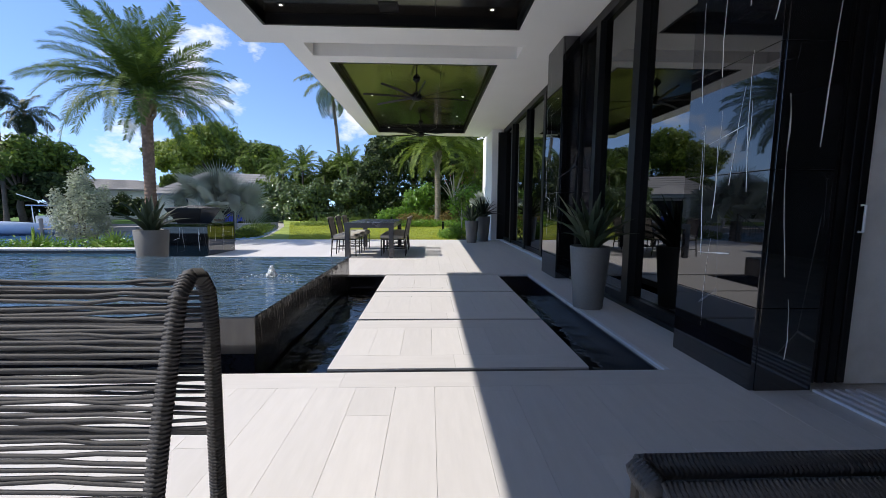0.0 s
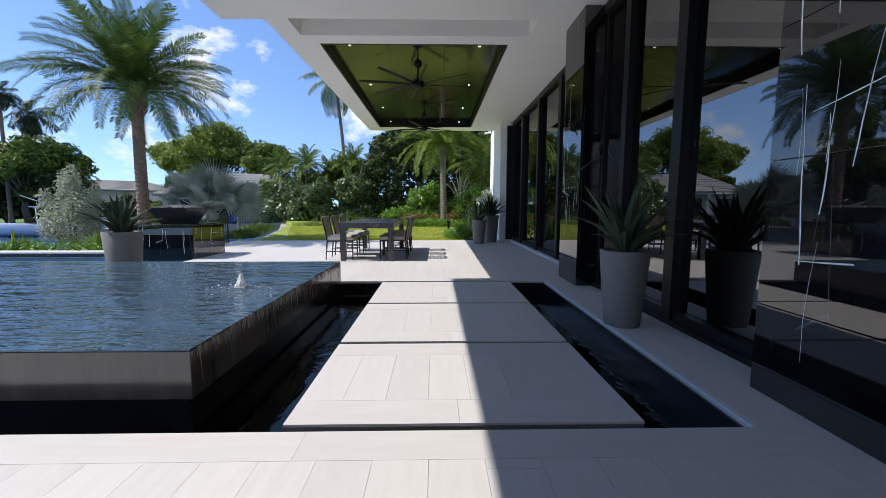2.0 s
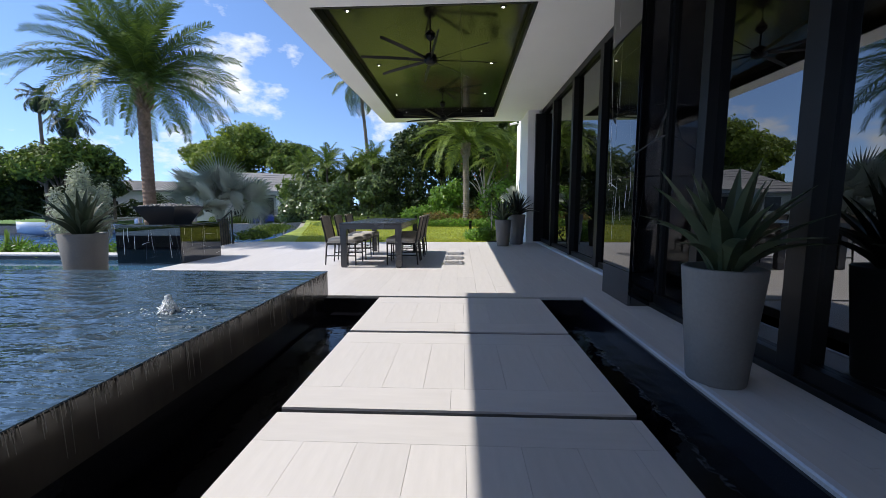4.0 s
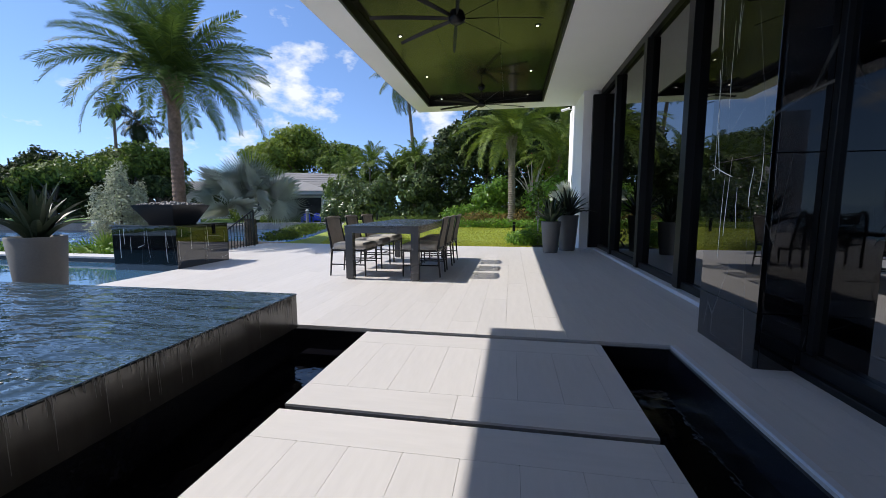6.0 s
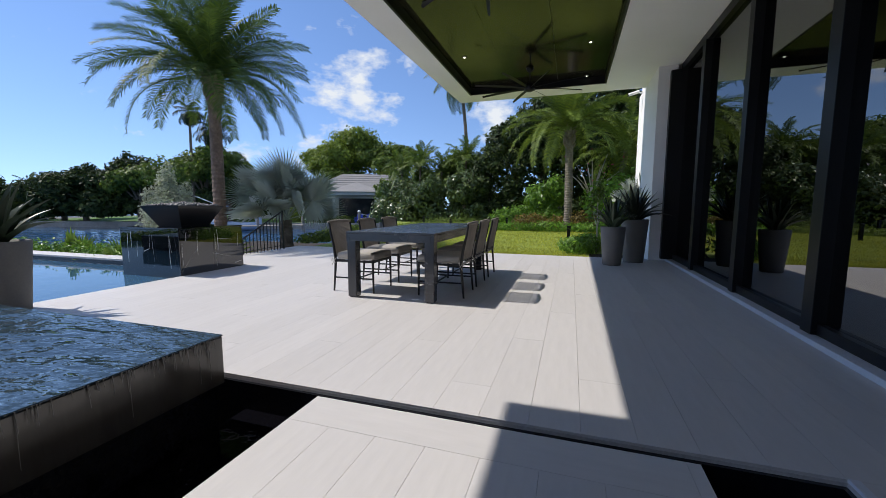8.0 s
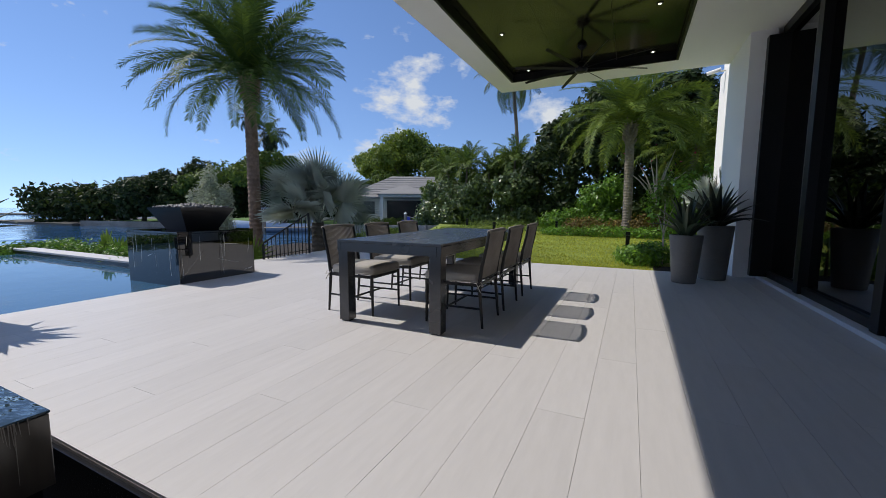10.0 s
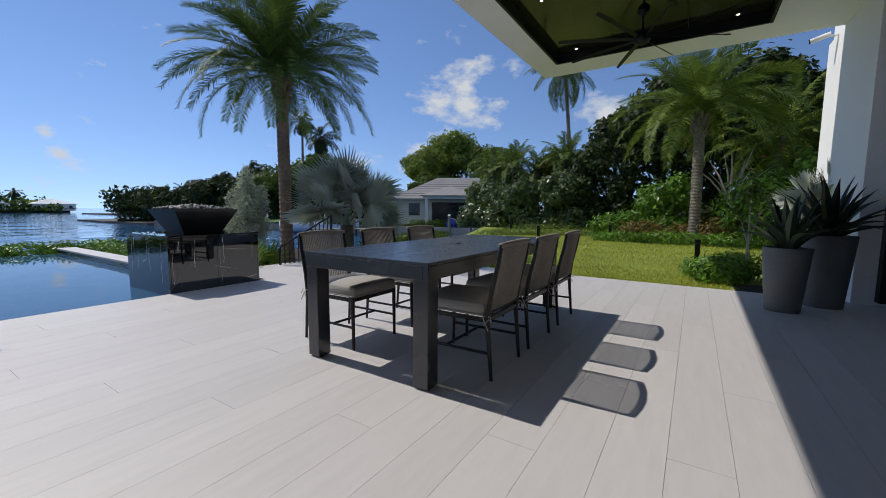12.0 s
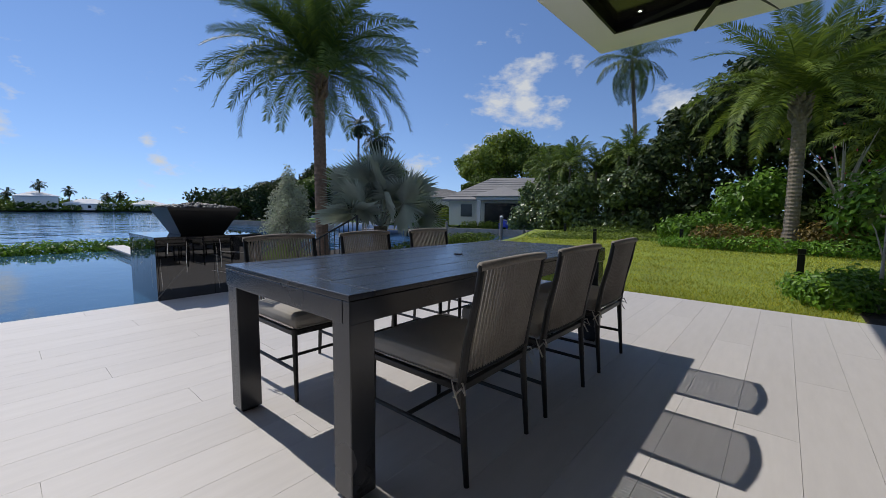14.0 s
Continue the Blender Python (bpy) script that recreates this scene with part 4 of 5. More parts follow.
def shrub(name, label, category, at, blobs, count, size, mat, seed, aspect=0.5, up=0.3, stems=5, kind="", group=""):
    rng = np.random.default_rng(seed)
    t = thing(name, label, category, at, kind=kind, group=group)
    c, d = blob_points(rng, blobs, count)
    c[:, 2] = np.maximum(c[:, 2], 0.02)
    me = leaf_mesh("foliage", c, size * rng.uniform(0.6, 1.3, count), mat, rng, aspect, up, d * 1.1)
    o = new("foliage", me)
    o.parent = t
    g = bmesh.new()
    for k in range(stems):
        b = blobs[int(rng.integers(len(blobs)))]
        add_tube(g, [(b[0] * 0.3, b[1] * 0.3, -0.05), (b[0] * 0.7, b[1] * 0.7, b[2] * 0.5), (b[0], b[1], b[2])], [0.03, 0.02, 0.008], 6)
    part("stems", g, M_BARK, t)
    return t


def tree(name, label, at, height, spread, count, size, mat, seed, trunk=0.18, limbs=9, flat=0.7, bark=None):
    """A tapered trunk, limbs, and a crown of many small leaves in uneven clumps."""
    rng = np.random.default_rng(seed)
    t = thing(name, label, "tree", at)
    fork = height * 0.35
    part("trunk", tube([(0, 0, -0.3), (0.05 * spread * rng.normal(), 0.05 * spread * rng.normal(), fork * 0.6), (0, 0, fork)], [trunk * 1.25, trunk, trunk * 0.8], 9), bark or M_BARK, t, "", True)
    blobs = []
    for k in range(limbs):
        a = 2 * math.pi * k / limbs + rng.uniform(-0.3, 0.3)
        r = spread * rng.uniform(0.15, 0.78)
        z = height * (0.84 - 0.36 * (r / spread) ** 2 + rng.uniform(-0.12, 0.03))
        q = spread * rng.uniform(0.26, 0.40)
        blobs.append((r * math.cos(a), r * math.sin(a), z, q, q, q * flat))
        part("limb", tube([(0, 0, fork * 0.9), (r * 0.5 * math.cos(a), r * 0.5 * math.sin(a), (fork + z) * 0.52), (r * math.cos(a), r * math.sin(a), z)], [trunk * 0.55, trunk * 0.35, trunk * 0.1], 6), bark or M_BARK, t)
    blobs.append((0, 0, height * 0.74, spread * 0.5, spread * 0.5, height * 0.2))
    for k in range(4 * limbs):
        # smaller clumps over the crown's skin
        b = blobs[int(rng.integers(limbs))]
        u = rng.normal(size=3)
        u /= np.linalg.norm(u)
        q = spread * rng.uniform(0.10, 0.19)
        blobs.append((b[0] + u[0] * b[3] * 0.85, b[1] + u[1] * b[4] * 0.85, b[2] + u[2] * b[5] * 0.85, q, q, q * 0.8))
    c, d = blob_points(rng, blobs, count)
    o = new("crown", leaf_mesh("crown", c, size * rng.uniform(0.6, 1.3, count), mat, rng, 0.55, 0.3, d * 1.1))
    o.parent = t
    return t


def frond_mesh(name, length, droop, pairs, leaf, width, mat, seed, lift=0.5, hang=0.35):
    """A feather frond along +x that arches over: a tapered midrib with leaflets on both sides."""
    rng = np.random.default_rng(seed)
    me = bpy.data.meshes.new(name)
    pts = []
    for i in range(15):
        f = i / 14
        pts.append(Vector((length * (f - 0.18 * droop * f ** 2.4), 0, length * (lift * f * (1 - 0.35 * f) - droop * 0.75 * f ** 2.3))))
    g = tube(pts, [0.022 * (1 - 0.85 * i / 14) for i in range(15)], 5)
    bm_verts, faces = [], []
    for k in range(pairs):
        f = 0.10 + 0.89 * k / (pairs - 1)
        i = min(13, int(f * 14))
        p = pts[i].lerp(pts[i + 1], f * 14 - i)
        d = (pts[i + 1] - pts[i]).normalized()
        n = d.cross(Vector((0, 1, 0))).normalized()
        if n.z < 0:
            n = -n
        L = leaf * (0.45 + 0.55 * math.sin(math.pi * min(1, f * 0.9 + 0.12))) * rng.uniform(0.85, 1.1)
        for s in (-1, 1):
            out = (Vector((0, s, 0)) * rng.uniform(0.75, 1.0) + d * rng.uniform(0.55, 0.8) + n * rng.uniform(0.0, 0.45)).normalized()
            tip = p + out * L + Vector((0, 0, -hang * L * rng.uniform(0.5, 1.2)))
            mid = p + out * L * 0.5 + Vector((0, 0, 0.0))
            w = out.cross(n).normalized() * width * 0.5
            vs = [g.verts.new(q) for q in (p - w * 0.4, mid - w, tip, mid + w, p + w * 0.4)]
            g.faces.new(vs[:4] + [vs[4]])
    g.to_mesh(me)
    g.free()
    me.materials.append(mat)
    return me


def ringed_trunk(height, r0, r1, lean, rings, name="trunk"):
    """A palm trunk with a flared foot and leaf-scar rings."""
    pts, rad = [], []
    for k in range(rings * 2 + 1):
        f = k / (rings * 2)
        pts.append((lean[0] * f ** 1.6, lean[1] * f ** 1.6, height * f))
        rad.append((r0 + (r1 - r0) * f + 0.35 * r0 * max(0, 1 - f * 8)) * (1.0 if k % 2 else 1.09))
    return tube(pts, rad, 14)


def feather_palm(name, label, at, height, r0, r1, fronds, mat, seed, length, lean=(0, 0), pairs=55, leaf=0.38, width=0.028, up_range=(-35, 80), boots=0, trunk_mat=None, rings=40, hang=0.35, spin=0):
    rng = random.Random(seed)
    t = thing(name, label, "palm tree", at)
    part("trunk", ringed_trunk(height, r0, r1, lean, rings), trunk_mat or M_TRUNK, t, "", False)
    top = Vector((lean[0], lean[1], height))
    if boots:
        for k in range(boots):
            g = bmesh.new()
            a, z = 2.399 * k, -0.75 + 0.8 * k / boots
            u = Vector((math.cos(a), math.sin(a), 0))
            r = r1 * (1.0 + 0.35 * k / boots)
            add_tube(g, [top + u * r * 0.8 + Vector((0, 0, z)), top + u * (r + 0.06) + Vector((0, 0, z + 0.10)), top + u * (r + 0.10) + Vector((0, 0, z + 0.2))], [0.06, 0.045, 0.02], 5)
            part("leaf_boot", g, trunk_mat or M_TRUNK, t)
    meshes = [frond_mesh("frond", length, dr, pairs, leaf, width, mat, seed * 10 + i, 0.55, hang) for i, dr in enumerate((0.22, 0.45, 0.7))]
    for k in range(fronds):
        f = (k + 0.5) / fronds
        pitch = up_range[1] + (up_range[0] - up_range[1]) * f ** 0.8 + rng.uniform(-7, 7)
        o = new("frond", meshes[0 if f < 0.3 else 1 if f < 0.7 else 2])
        o.parent = t
        s = rng.uniform(0.88, 1.08) * (0.85 if f < 0.2 else 1.0)
        o.matrix_basis = Matrix.Translation(top + Vector((0, 0, 0.15 - 0.2 * f))) @ pose(0, 0, 0, 0, 0, 137.5 * k + spin + rng.uniform(-9, 9)) @ pose(0, 0, 0, 0, -pitch + 18, 0) @ pose(0, 0, 0, rng.uniform(-22, 22), 0, 0) @ Matrix.Diagonal((s, s, s, 1))
    return t


feather_palm("date_palm", "tall date palm with a full arching crown", (-9.0, 14.2, -0.62), 5.25, 0.17, 0.15, 78, M_DATE, 3, 3.0, (0.25, -0.2), 92, 0.44, 0.025, (-6, 84), 34, hang=0.24)
feather_palm("date_palm", "young date palm with yellow-green fronds and a scarred trunk", (0.92, 22.5, 0.1), 4.1, 0.165, 0.145, 56, M_DATE2, 8, 3.0, (-0.05, 0.1), 80, 0.46, 0.028, (-8, 82), 30, M_TRUNK2, hang=0.22)
feather_palm("coconut_palm", "tall leaning coconut palm above the hedge", (-10.4, 50, 0), 15.8, 0.24, 0.15, 30, M_COCO, 11, 4.3, (-1.1, 0), 46, 0.85, 0.06, (-55, 70), 0, M_BARK, 30, 0.7)
feather_palm("coconut_palm", "distant dark palm silhouetted against the sky", (-37.5, 38.9, -0.9), 10.4, 0.20, 0.14, 24, M_DARKPALM, 14, 2.5, (0.6, 0), 34, 0.7, 0.07, (-65, 60), 0, M_BARK, 20, 0.7)
feather_palm("coconut_palm", "distant slender dark palm silhouetted against the sky", (-36.1, 35.6, -0.9), 11.3, 0.17, 0.10, 18, M_DARKPALM, 15, 1.5, (0.2, 0), 30, 0.55, 0.06, (-65, 60), 0, M_BARK, 20, 0.8)


def fan_leaf_mesh(name, radius, segments, mat, seed, spread=300, fold=0.06):
    """A stiff fan leaf in the xy plane about the origin, split at its rim."""
    rng = random.Random(seed)
    g = bmesh.new()
    c0 = g.verts.new((0, 0, 0))
    for k in range(segments):
        a = radians(-spread / 2 + spread * (k + 0.5) / segments)
        h = radians(spread / segments / 2)
        r = radius * rng.uniform(0.92, 1.05) * (0.78 + 0.22 * math.cos(a / 2))
        i = 0.36 * r
        l = g.verts.new((i * math.cos(a - h), i * math.sin(a - h), -fold * radius))
        m = g.verts.new((0.62 * r * math.cos(a), 0.62 * r * math.sin(a), fold * radius * 0.6))
        q = g.verts.new((i * math.cos(a + h), i * math.sin(a + h), -fold * radius))
        tip = g.verts.new((r * math.cos(a), r * math.sin(a), -fold * radius * rng.uniform(-0.5, 1.6)))
        for f in ((c0, l, m), (c0, m, q), (l, tip, m), (m, tip, q)):
            g.faces.new(f)
    me = bpy.data.meshes.new(name)
    g.to_mesh(me)
    g.free()
    me.materials.append(mat)
    return me


def fan_palm(name, label, at, height, radius, leaves, mat, seed, stalk=0.9, up=(-10, 85), trunk=True, fingers=46):
    rng = random.Random(seed)
    t = thing(name, label, "palm", at)
    if trunk:
        part("trunk", ringed_trunk(height, 0.2, 0.16, (0, 0), 10), M_BARK, t)
    fans = [fan_leaf_mesh("fan", radius * s, fingers, mat, seed + i) for i, s in enumerate((0.85, 1.0, 1.1))]
    for k in range(leaves):
        f = (k + 0.5) / leaves
        pitch = up[1] + (up[0] - up[1]) * f + rng.uniform(-6, 6)
        m = Matrix.Translation((0, 0, height)) @ pose(0, 0, 0, 0, 0, 137.5 * k + rng.uniform(-10, 10)) @ pose(0, 0, 0, 0, -pitch, 0)
        L = stalk * rng.uniform(0.8, 1.15)
        g = tube([m @ Vector((0, 0, 0)), m @ Vector((L * 0.5, 0, 0.03)), m @ Vector((L, 0, 0))], [0.02, 0.014, 0.01], 6)
        st = part("stalk", g, mat, t)
        o = new("fan", rng.choice(fans))
        o.parent = st
        o.matrix_basis = m @ Matrix.Translation((L, 0, 0)) @ pose(0, 0, 0, rng.choice((-1, 1)) * rng.uniform(20, 85), 0, 0) @ pose(0, 0, 0, 0, rng.uniform(-20, 25), 0)
    return t


fan_palm("silver_fan_palm", "silver-blue fan palm with stiff round leaves", (-6.95, 14.6, -0.62), 1.25, 0.88, 17, M_SILVER, 5, 1.1, (14, 88))
fan_palm("saw_palmetto", "low green fan palmetto in the bed behind the pool", (-7.7, 10.75, -0.62), 0.28, 0.46, 9, M_PALMETTO, 21, 0.45, (10, 80), False, 22)
fan_palm("saw_palmetto", "low green fan palmetto in the bed behind the pool", (-9.6, 10.95, -0.62), 0.24, 0.46, 9, M_PALMETTO, 22, 0.45, (10, 80), False, 22)
fan_palm("saw_palmetto", "low green fan palmetto beside the fire pedestal", (-6.3, 11.5, -0.62), 0.25, 0.5, 9, M_PALMETTO, 23, 0.45, (10, 80), False, 22)
fan_palm("fan_palm", "grey-green fan palm behind the planters", (2.55, 15.3, -0.05), 1.0, 0.5, 12, M_SILVER, 25, 0.4, (20, 85))


def agave_leaf_mesh(name, L, w, bend, mat):
    """One thick channelled blade along +x, curling out, pointed."""
    g = bmesh.new()
    rows, n = [], 8
    for i in range(n + 1):
        f = i / n
        x, z = L * f, bend * L * (0.55 * f - 0.75 * f * f)
        ww = w * (0.62 + 1.2 * f - 1.85 * f * f) if f < 1 else 0.001
        ww = max(ww, 0.001)
        th = 0.02 * (1 - f) + 0.002
        rows.append([g.verts.new(p) for p in ((x, -ww, z + ww * 0.35), (x, 0, z), (x, ww, z + ww * 0.35), (x, 0, z - th))])
    for a, b in zip(rows, rows[1:]):
        for j in range(4):
            g.faces.new((a[j], a[(j + 1) % 4], b[(j + 1) % 4], b[j]))
    me = bpy.data.meshes.new(name)
    bmesh.ops.recalc_face_normals(g, faces=g.faces)
    g.to_mesh(me)
    g.free()
    me.materials.append(mat)
    return me


def planter(at, label, top=0.69, r_top=0.25, r_foot=0.17, soil_mat=None):
    p = thing("planter_pot", label, "planter", at, group="tapered planters")
    part("pot", lathe([(r_foot, 0), (r_foot + 0.003, 0.012), (r_top, top - 0.006), (r_top - 0.006, top), (r_top - 0.03, top), (r_top - 0.038, top - 0.06)], 56), M_POT, p, "", True)
    part("soil", lathe([(r_top - 0.04, top - 0.08), (r_top - 0.037, top - 0.05), (0.05, top - 0.035)], 24), M_SOIL, p)
    return p


def agave(at, label, mat, seed, leaves, length, w, low=34):
    rng = random.Random(seed)
    a = thing("agave", label, "plant", at)
    meshes = [agave_leaf_mesh("leaf", length * s, w, b, mat) for s, b in ((1.0, 0.25), (0.92, 0.5), (0.8, 0.8))]
    for k in range(leaves):
        f = (k + 0.5) / leaves
        o = new("leaf", meshes[0 if f < 0.35 else 1 if f < 0.7 else 2])
        o.parent = a
        up = 86 - (86 - low) * f ** 0.8 + rng.uniform(-6, 6)
        s = rng.uniform(0.82, 1.05)
        o.matrix_basis = Matrix.Translation((0, 0, 0.0)) @ pose(0, 0, 0, 0, 0, 137.5 * k + rng.uniform(-12, 12)) @ Matrix.Translation((0.05, 0, 0.0)) @ pose(0, 0, 0, 0, -up, 0) @ Matrix.Diagonal((s, s, s, 1))
    return a


planter((2.235, 4.84, 0), "tall tapered grey planter beside the glass wall", 0.69, 0.215, 0.155)
agave((2.235, 4.84, 0.64), "dusky green agave in a grey planter", M_AGAVE, 31, 30, 0.68, 0.062)
planter((-4.25, 7.33, 0), "tall tapered grey planter at the pool corner", 0.70, 0.255, 0.20)
agave((-4.25, 7.33, 0.65), "dusky green agave in a grey planter", M_AGAVE, 32, 30, 0.68, 0.064)
planter((1.76, 12.63, 0), "tall tapered grey planter near the end pier", 0.68, 0.21, 0.15)
agave((1.76, 12.63, 0.65), "dusky green agave in a grey planter", M_AGAVE, 33, 26, 0.66, 0.06)
planter((2.18, 13.14, 0), "taller tapered grey planter near the end pier", 0.80, 0.235, 0.17)
agave((2.18, 13.14, 0.77), "dark pointed agave in a grey planter", M_AGAVE_DARK, 34, 30, 0.72, 0.06, 14)

# garden
shrub("silver_buttonwood", "small silver-leaved buttonwood tree beyond the pool", "tree", (-11.6, 14.5, -0.62), [(0, 0, 1.0, 0.8, 0.8, 0.6), (-0.5, 0.1, 1.55, 0.5, 0.5, 0.5), (0.45, 0, 1.7, 0.5, 0.5, 0.5), (0.1, 0, 2.15, 0.4, 0.4, 0.5), (-0.75, 0, 1.95, 0.22, 0.22, 0.35), (0.8, 0.1, 2.1, 0.2, 0.2, 0.35), (-0.2, 0.1, 2.5, 0.2, 0.2, 0.4), (0.2, 0, 2.65, 0.2, 0.2, 0.45), (0.6, 0.1, 1.1, 0.3, 0.3, 0.3), (-0.65, 0, 1.1, 0.3, 0.3, 0.35)], 8000, 0.10, M_SILVERTREE, 41, 0.42, 0.5, 8)
tree("frangipani_tree", "bare pale-barked frangipani behind the palm", (1.9, 23.4, 0.05), 4.0, 1.7, 16, 0.12, M_FLOWER, 42, 0.07, 11, 1.0, M_PALE_BARK)
tree("frangipani_tree", "small slender tree in the bed by the terrace", (1.62, 14.7, -0.05), 1.9, 0.26, 150, 0.11, M_TREE, 43, 0.018, 4, 1.3, M_PALE_BARK)


def hedge_run(name, label, pts, h, depth, count, size, mat, seed, aspect=0.6):
    rng = np.random.default_rng(seed)
    blobs = []
    for (x0, y0), (x1, y1) in zip(pts, pts[1:]):
        n = max(2, int(math.dist((x0, y0), (x1, y1)) / (depth * 0.8)))
        for k in range(n):
            f = k / n
            for lv in range(max(1, int(h / (depth * 1.1)))):
                q = depth * rng.uniform(0.55, 0.8)
                o = (x0 + (x1 - x0) * f + rng.normal() * 0.2 * depth, y0 + (y1 - y0) * f + rng.normal() * 0.25 * depth, q * 0.7 + lv * depth * 0.95 + rng.uniform(-0.15, 0.25) * depth)
                blobs.append((*o, q, q, q))
                for j in range(5):
                    u = rng.normal(size=3)
                    u /= np.linalg.norm(u)
                    w = q * rng.uniform(0.3, 0.5)
                    blobs.append((o[0] + u[0] * q, o[1] - abs(u[1]) * q, o[2] + u[2] * q, w, w, w))
    return shrub(name, label, "hedge", (0, 0, 0), blobs, count, size, mat, seed, aspect, 0.3, 0)


hedge_run("hedge", "tall dense glossy dark-green hedge across the lawn", [(-11.2, 30.0), (-8, 28.8), (-3.5, 28.0)], 3.5, 1.3, 26000, 0.2, M_HEDGE, 51)
hedge_run("hedge", "tall dark hedge behind the young palm", [(-3.8, 28.8), (1, 29.0), (7, 27.7), (12, 24)], 6.8, 1.6, 34000, 0.26, M_TREE_DARK, 52)
shrub("shrub", "bright green leafy shrub at the lawn edge", "shrub", (-0.2, 25.6, 0), [(-0.3, 0, 1.2, 0.8, 0.7, 1.0), (0.5, 0.3, 1.8, 0.7, 0.6, 0.8), (0.1, -0.2, 0.5, 1.0, 0.7, 0.5)], 4200, 0.2, M_SHRUB, 53)
shrub("shrub", "bright green leafy shrub beside the palm trunk", "shrub", (-1.9, 24.0, 0), [(0, 0, 0.45, 0.8, 0.6, 0.5), (0.5, 0.2, 0.6, 0.5, 0.4, 0.5)], 2200, 0.16, M_SHRUB, 54)
shrub("shrub", "bright green leafy shrub behind the planters", "shrub", (3.1, 22.2, 0), [(-0.4, 0, 1.2, 1.2, 0.8, 1.1), (1.2, 0, 1.7, 1.2, 0.9, 1.3), (2.6, -0.6, 1.8, 1.2, 0.9, 1.4)], 6500, 0.2, M_SHRUB, 55)
shrub("shrub", "bronze-tinged low shrub round the palm foot", "shrub", (0.2, 22.4, 0), [(-0.8, 0, 0.35, 0.8, 0.5, 0.4), (1.6, 0.1, 0.45, 0.9, 0.6, 0.5), (0.6, 0.5, 0.3, 1.0, 0.5, 0.35)], 4200, 0.11, M_BRONZE, 56)
shrub("shrub", "low green ground cover in the lawn bed", "shrub", (0.3, 21.9, 0), [(-1.6, 0, 0.15, 1.0, 0.4, 0.2), (0, -0.2, 0.2, 1.2, 0.4, 0.22), (2.0, -0.2, 0.2, 1.5, 0.5, 0.25)], 4200, 0.1, M_SHRUB, 57)
shrub("shrub", "low leafy green shrub at the terrace edge", "shrub", (1.25, 14.55, -0.05), [(0, 0, 0.18, 0.42, 0.36, 0.24), (0.25, 0.35, 0.22, 0.4, 0.4, 0.26), (-0.1, 0.5, 0.15, 0.4, 0.4, 0.2)], 3600, 0.075, M_SHRUB, 58)
shrub("shrub", "sparse dark-leaved plant in the terrace bed", "shrub", (1.95, 14.5, -0.05), [(0, 0, 0.45, 0.2, 0.2, 0.2), (0.3, 0.2, 0.3, 0.25, 0.2, 0.25)], 120, 0.12, M_HEDGE, 59, 0.5, 0.2, 7)
tagged(link("soil_bed", box(1.45, 3.0, Y_TER1 + 0.01, 15.6, -0.06, -0.04), M_SOIL), "dark mulched bed at the terrace edge", "ground", kind="structure")
shrub("hedge", "low clipped green hedge behind the infinity edge", "hedge", (-12.35, 0, -0.30), [(0.15 * math.sin(k * 1.7), -4 + k * 0.75, 0.22, 0.4, 0.6, 0.30) for k in range(21)], 26000, 0.1, M_SHRUB, 60, 0.5, 0.3, 0)
shrub("hedge", "low green hedge behind the pool coping", "hedge", (0, 10.65, -0.60), [(-11.8 + k * 0.6, 0.06 * math.sin(k * 2.1), 0.5, 0.5, 0.26, 0.36) for k in range(11)], 9000, 0.085, M_SHRUB, 61, 0.5, 0.3, 0)
shrub("shrub", "low dark ground cover along the lawn's canal edge", "shrub", (-6.2, 17.5, -0.05), [(-0.2, -2, 0.1, 0.5, 1.0, 0.2), (-0.8, 0, 0.12, 0.5, 1.2, 0.25), (-1.6, 2.2, 0.1, 0.6, 1.3, 0.2), (1.0, 9.0, 0.15, 2.5, 0.6, 0.3), (4.2, 8.4, 0.12, 1.6, 0.5, 0.25)], 9000, 0.1, M_TREE, 62, 0.5, 0.3, 0)

shrub("ground_cover", "low flowering ground cover between the lawn and the hedge", "shrub", (0, 0, 0.0), [(-6.4 + 0.85 * k, 23.2 + 0.42 * k + 0.5 * (j - 1), 0.06, 0.9, 0.7, 0.16) for k in range(7) for j in range(4)], 11000, 0.11, M_TREE_LIT, 68, 0.5, 0.5, 0)

# woods behind the hedge
rng = random.Random(77)
for k, (x, y, h, sp, mt) in enumerate(((-30, 58, 13.0, 6.8, M_TREE_LIT), (-36, 60, 11.5, 5.5, M_TREE_LIT), (-24, 57, 10.5, 5.5, M_TREE), (-6.5, 33, 5.6, 2.6, M_TREE), (-2.5, 33, 7.2, 3.0, M_TREE_DARK), (1.0, 32, 7.6, 3.2, M_TREE_DARK),
                                    (4.5, 31, 7.8, 3.2, M_TREE), (8.5, 29, 8.2, 3.4, M_TREE_DARK), (-0.8, 31, 8.6, 3.4, M_TREE_DARK), (2.6, 30, 9.0, 3.4, M_TREE_DARK), (12, 26, 7.4, 3.0, M_TREE), (6.0, 24.5, 5.6, 2.2, M_TREE_DARK), (-30, 56, 6.5, 4.5, M_TREE))):
    tree("tree", "leafy tree rising behind the garden hedge", (x, y, 0), h, sp, 8000 if y < 45 else 13000, 0.32 if y < 45 else 0.5, mt, 100 + k, 0.2, 9 if y < 45 else 14)
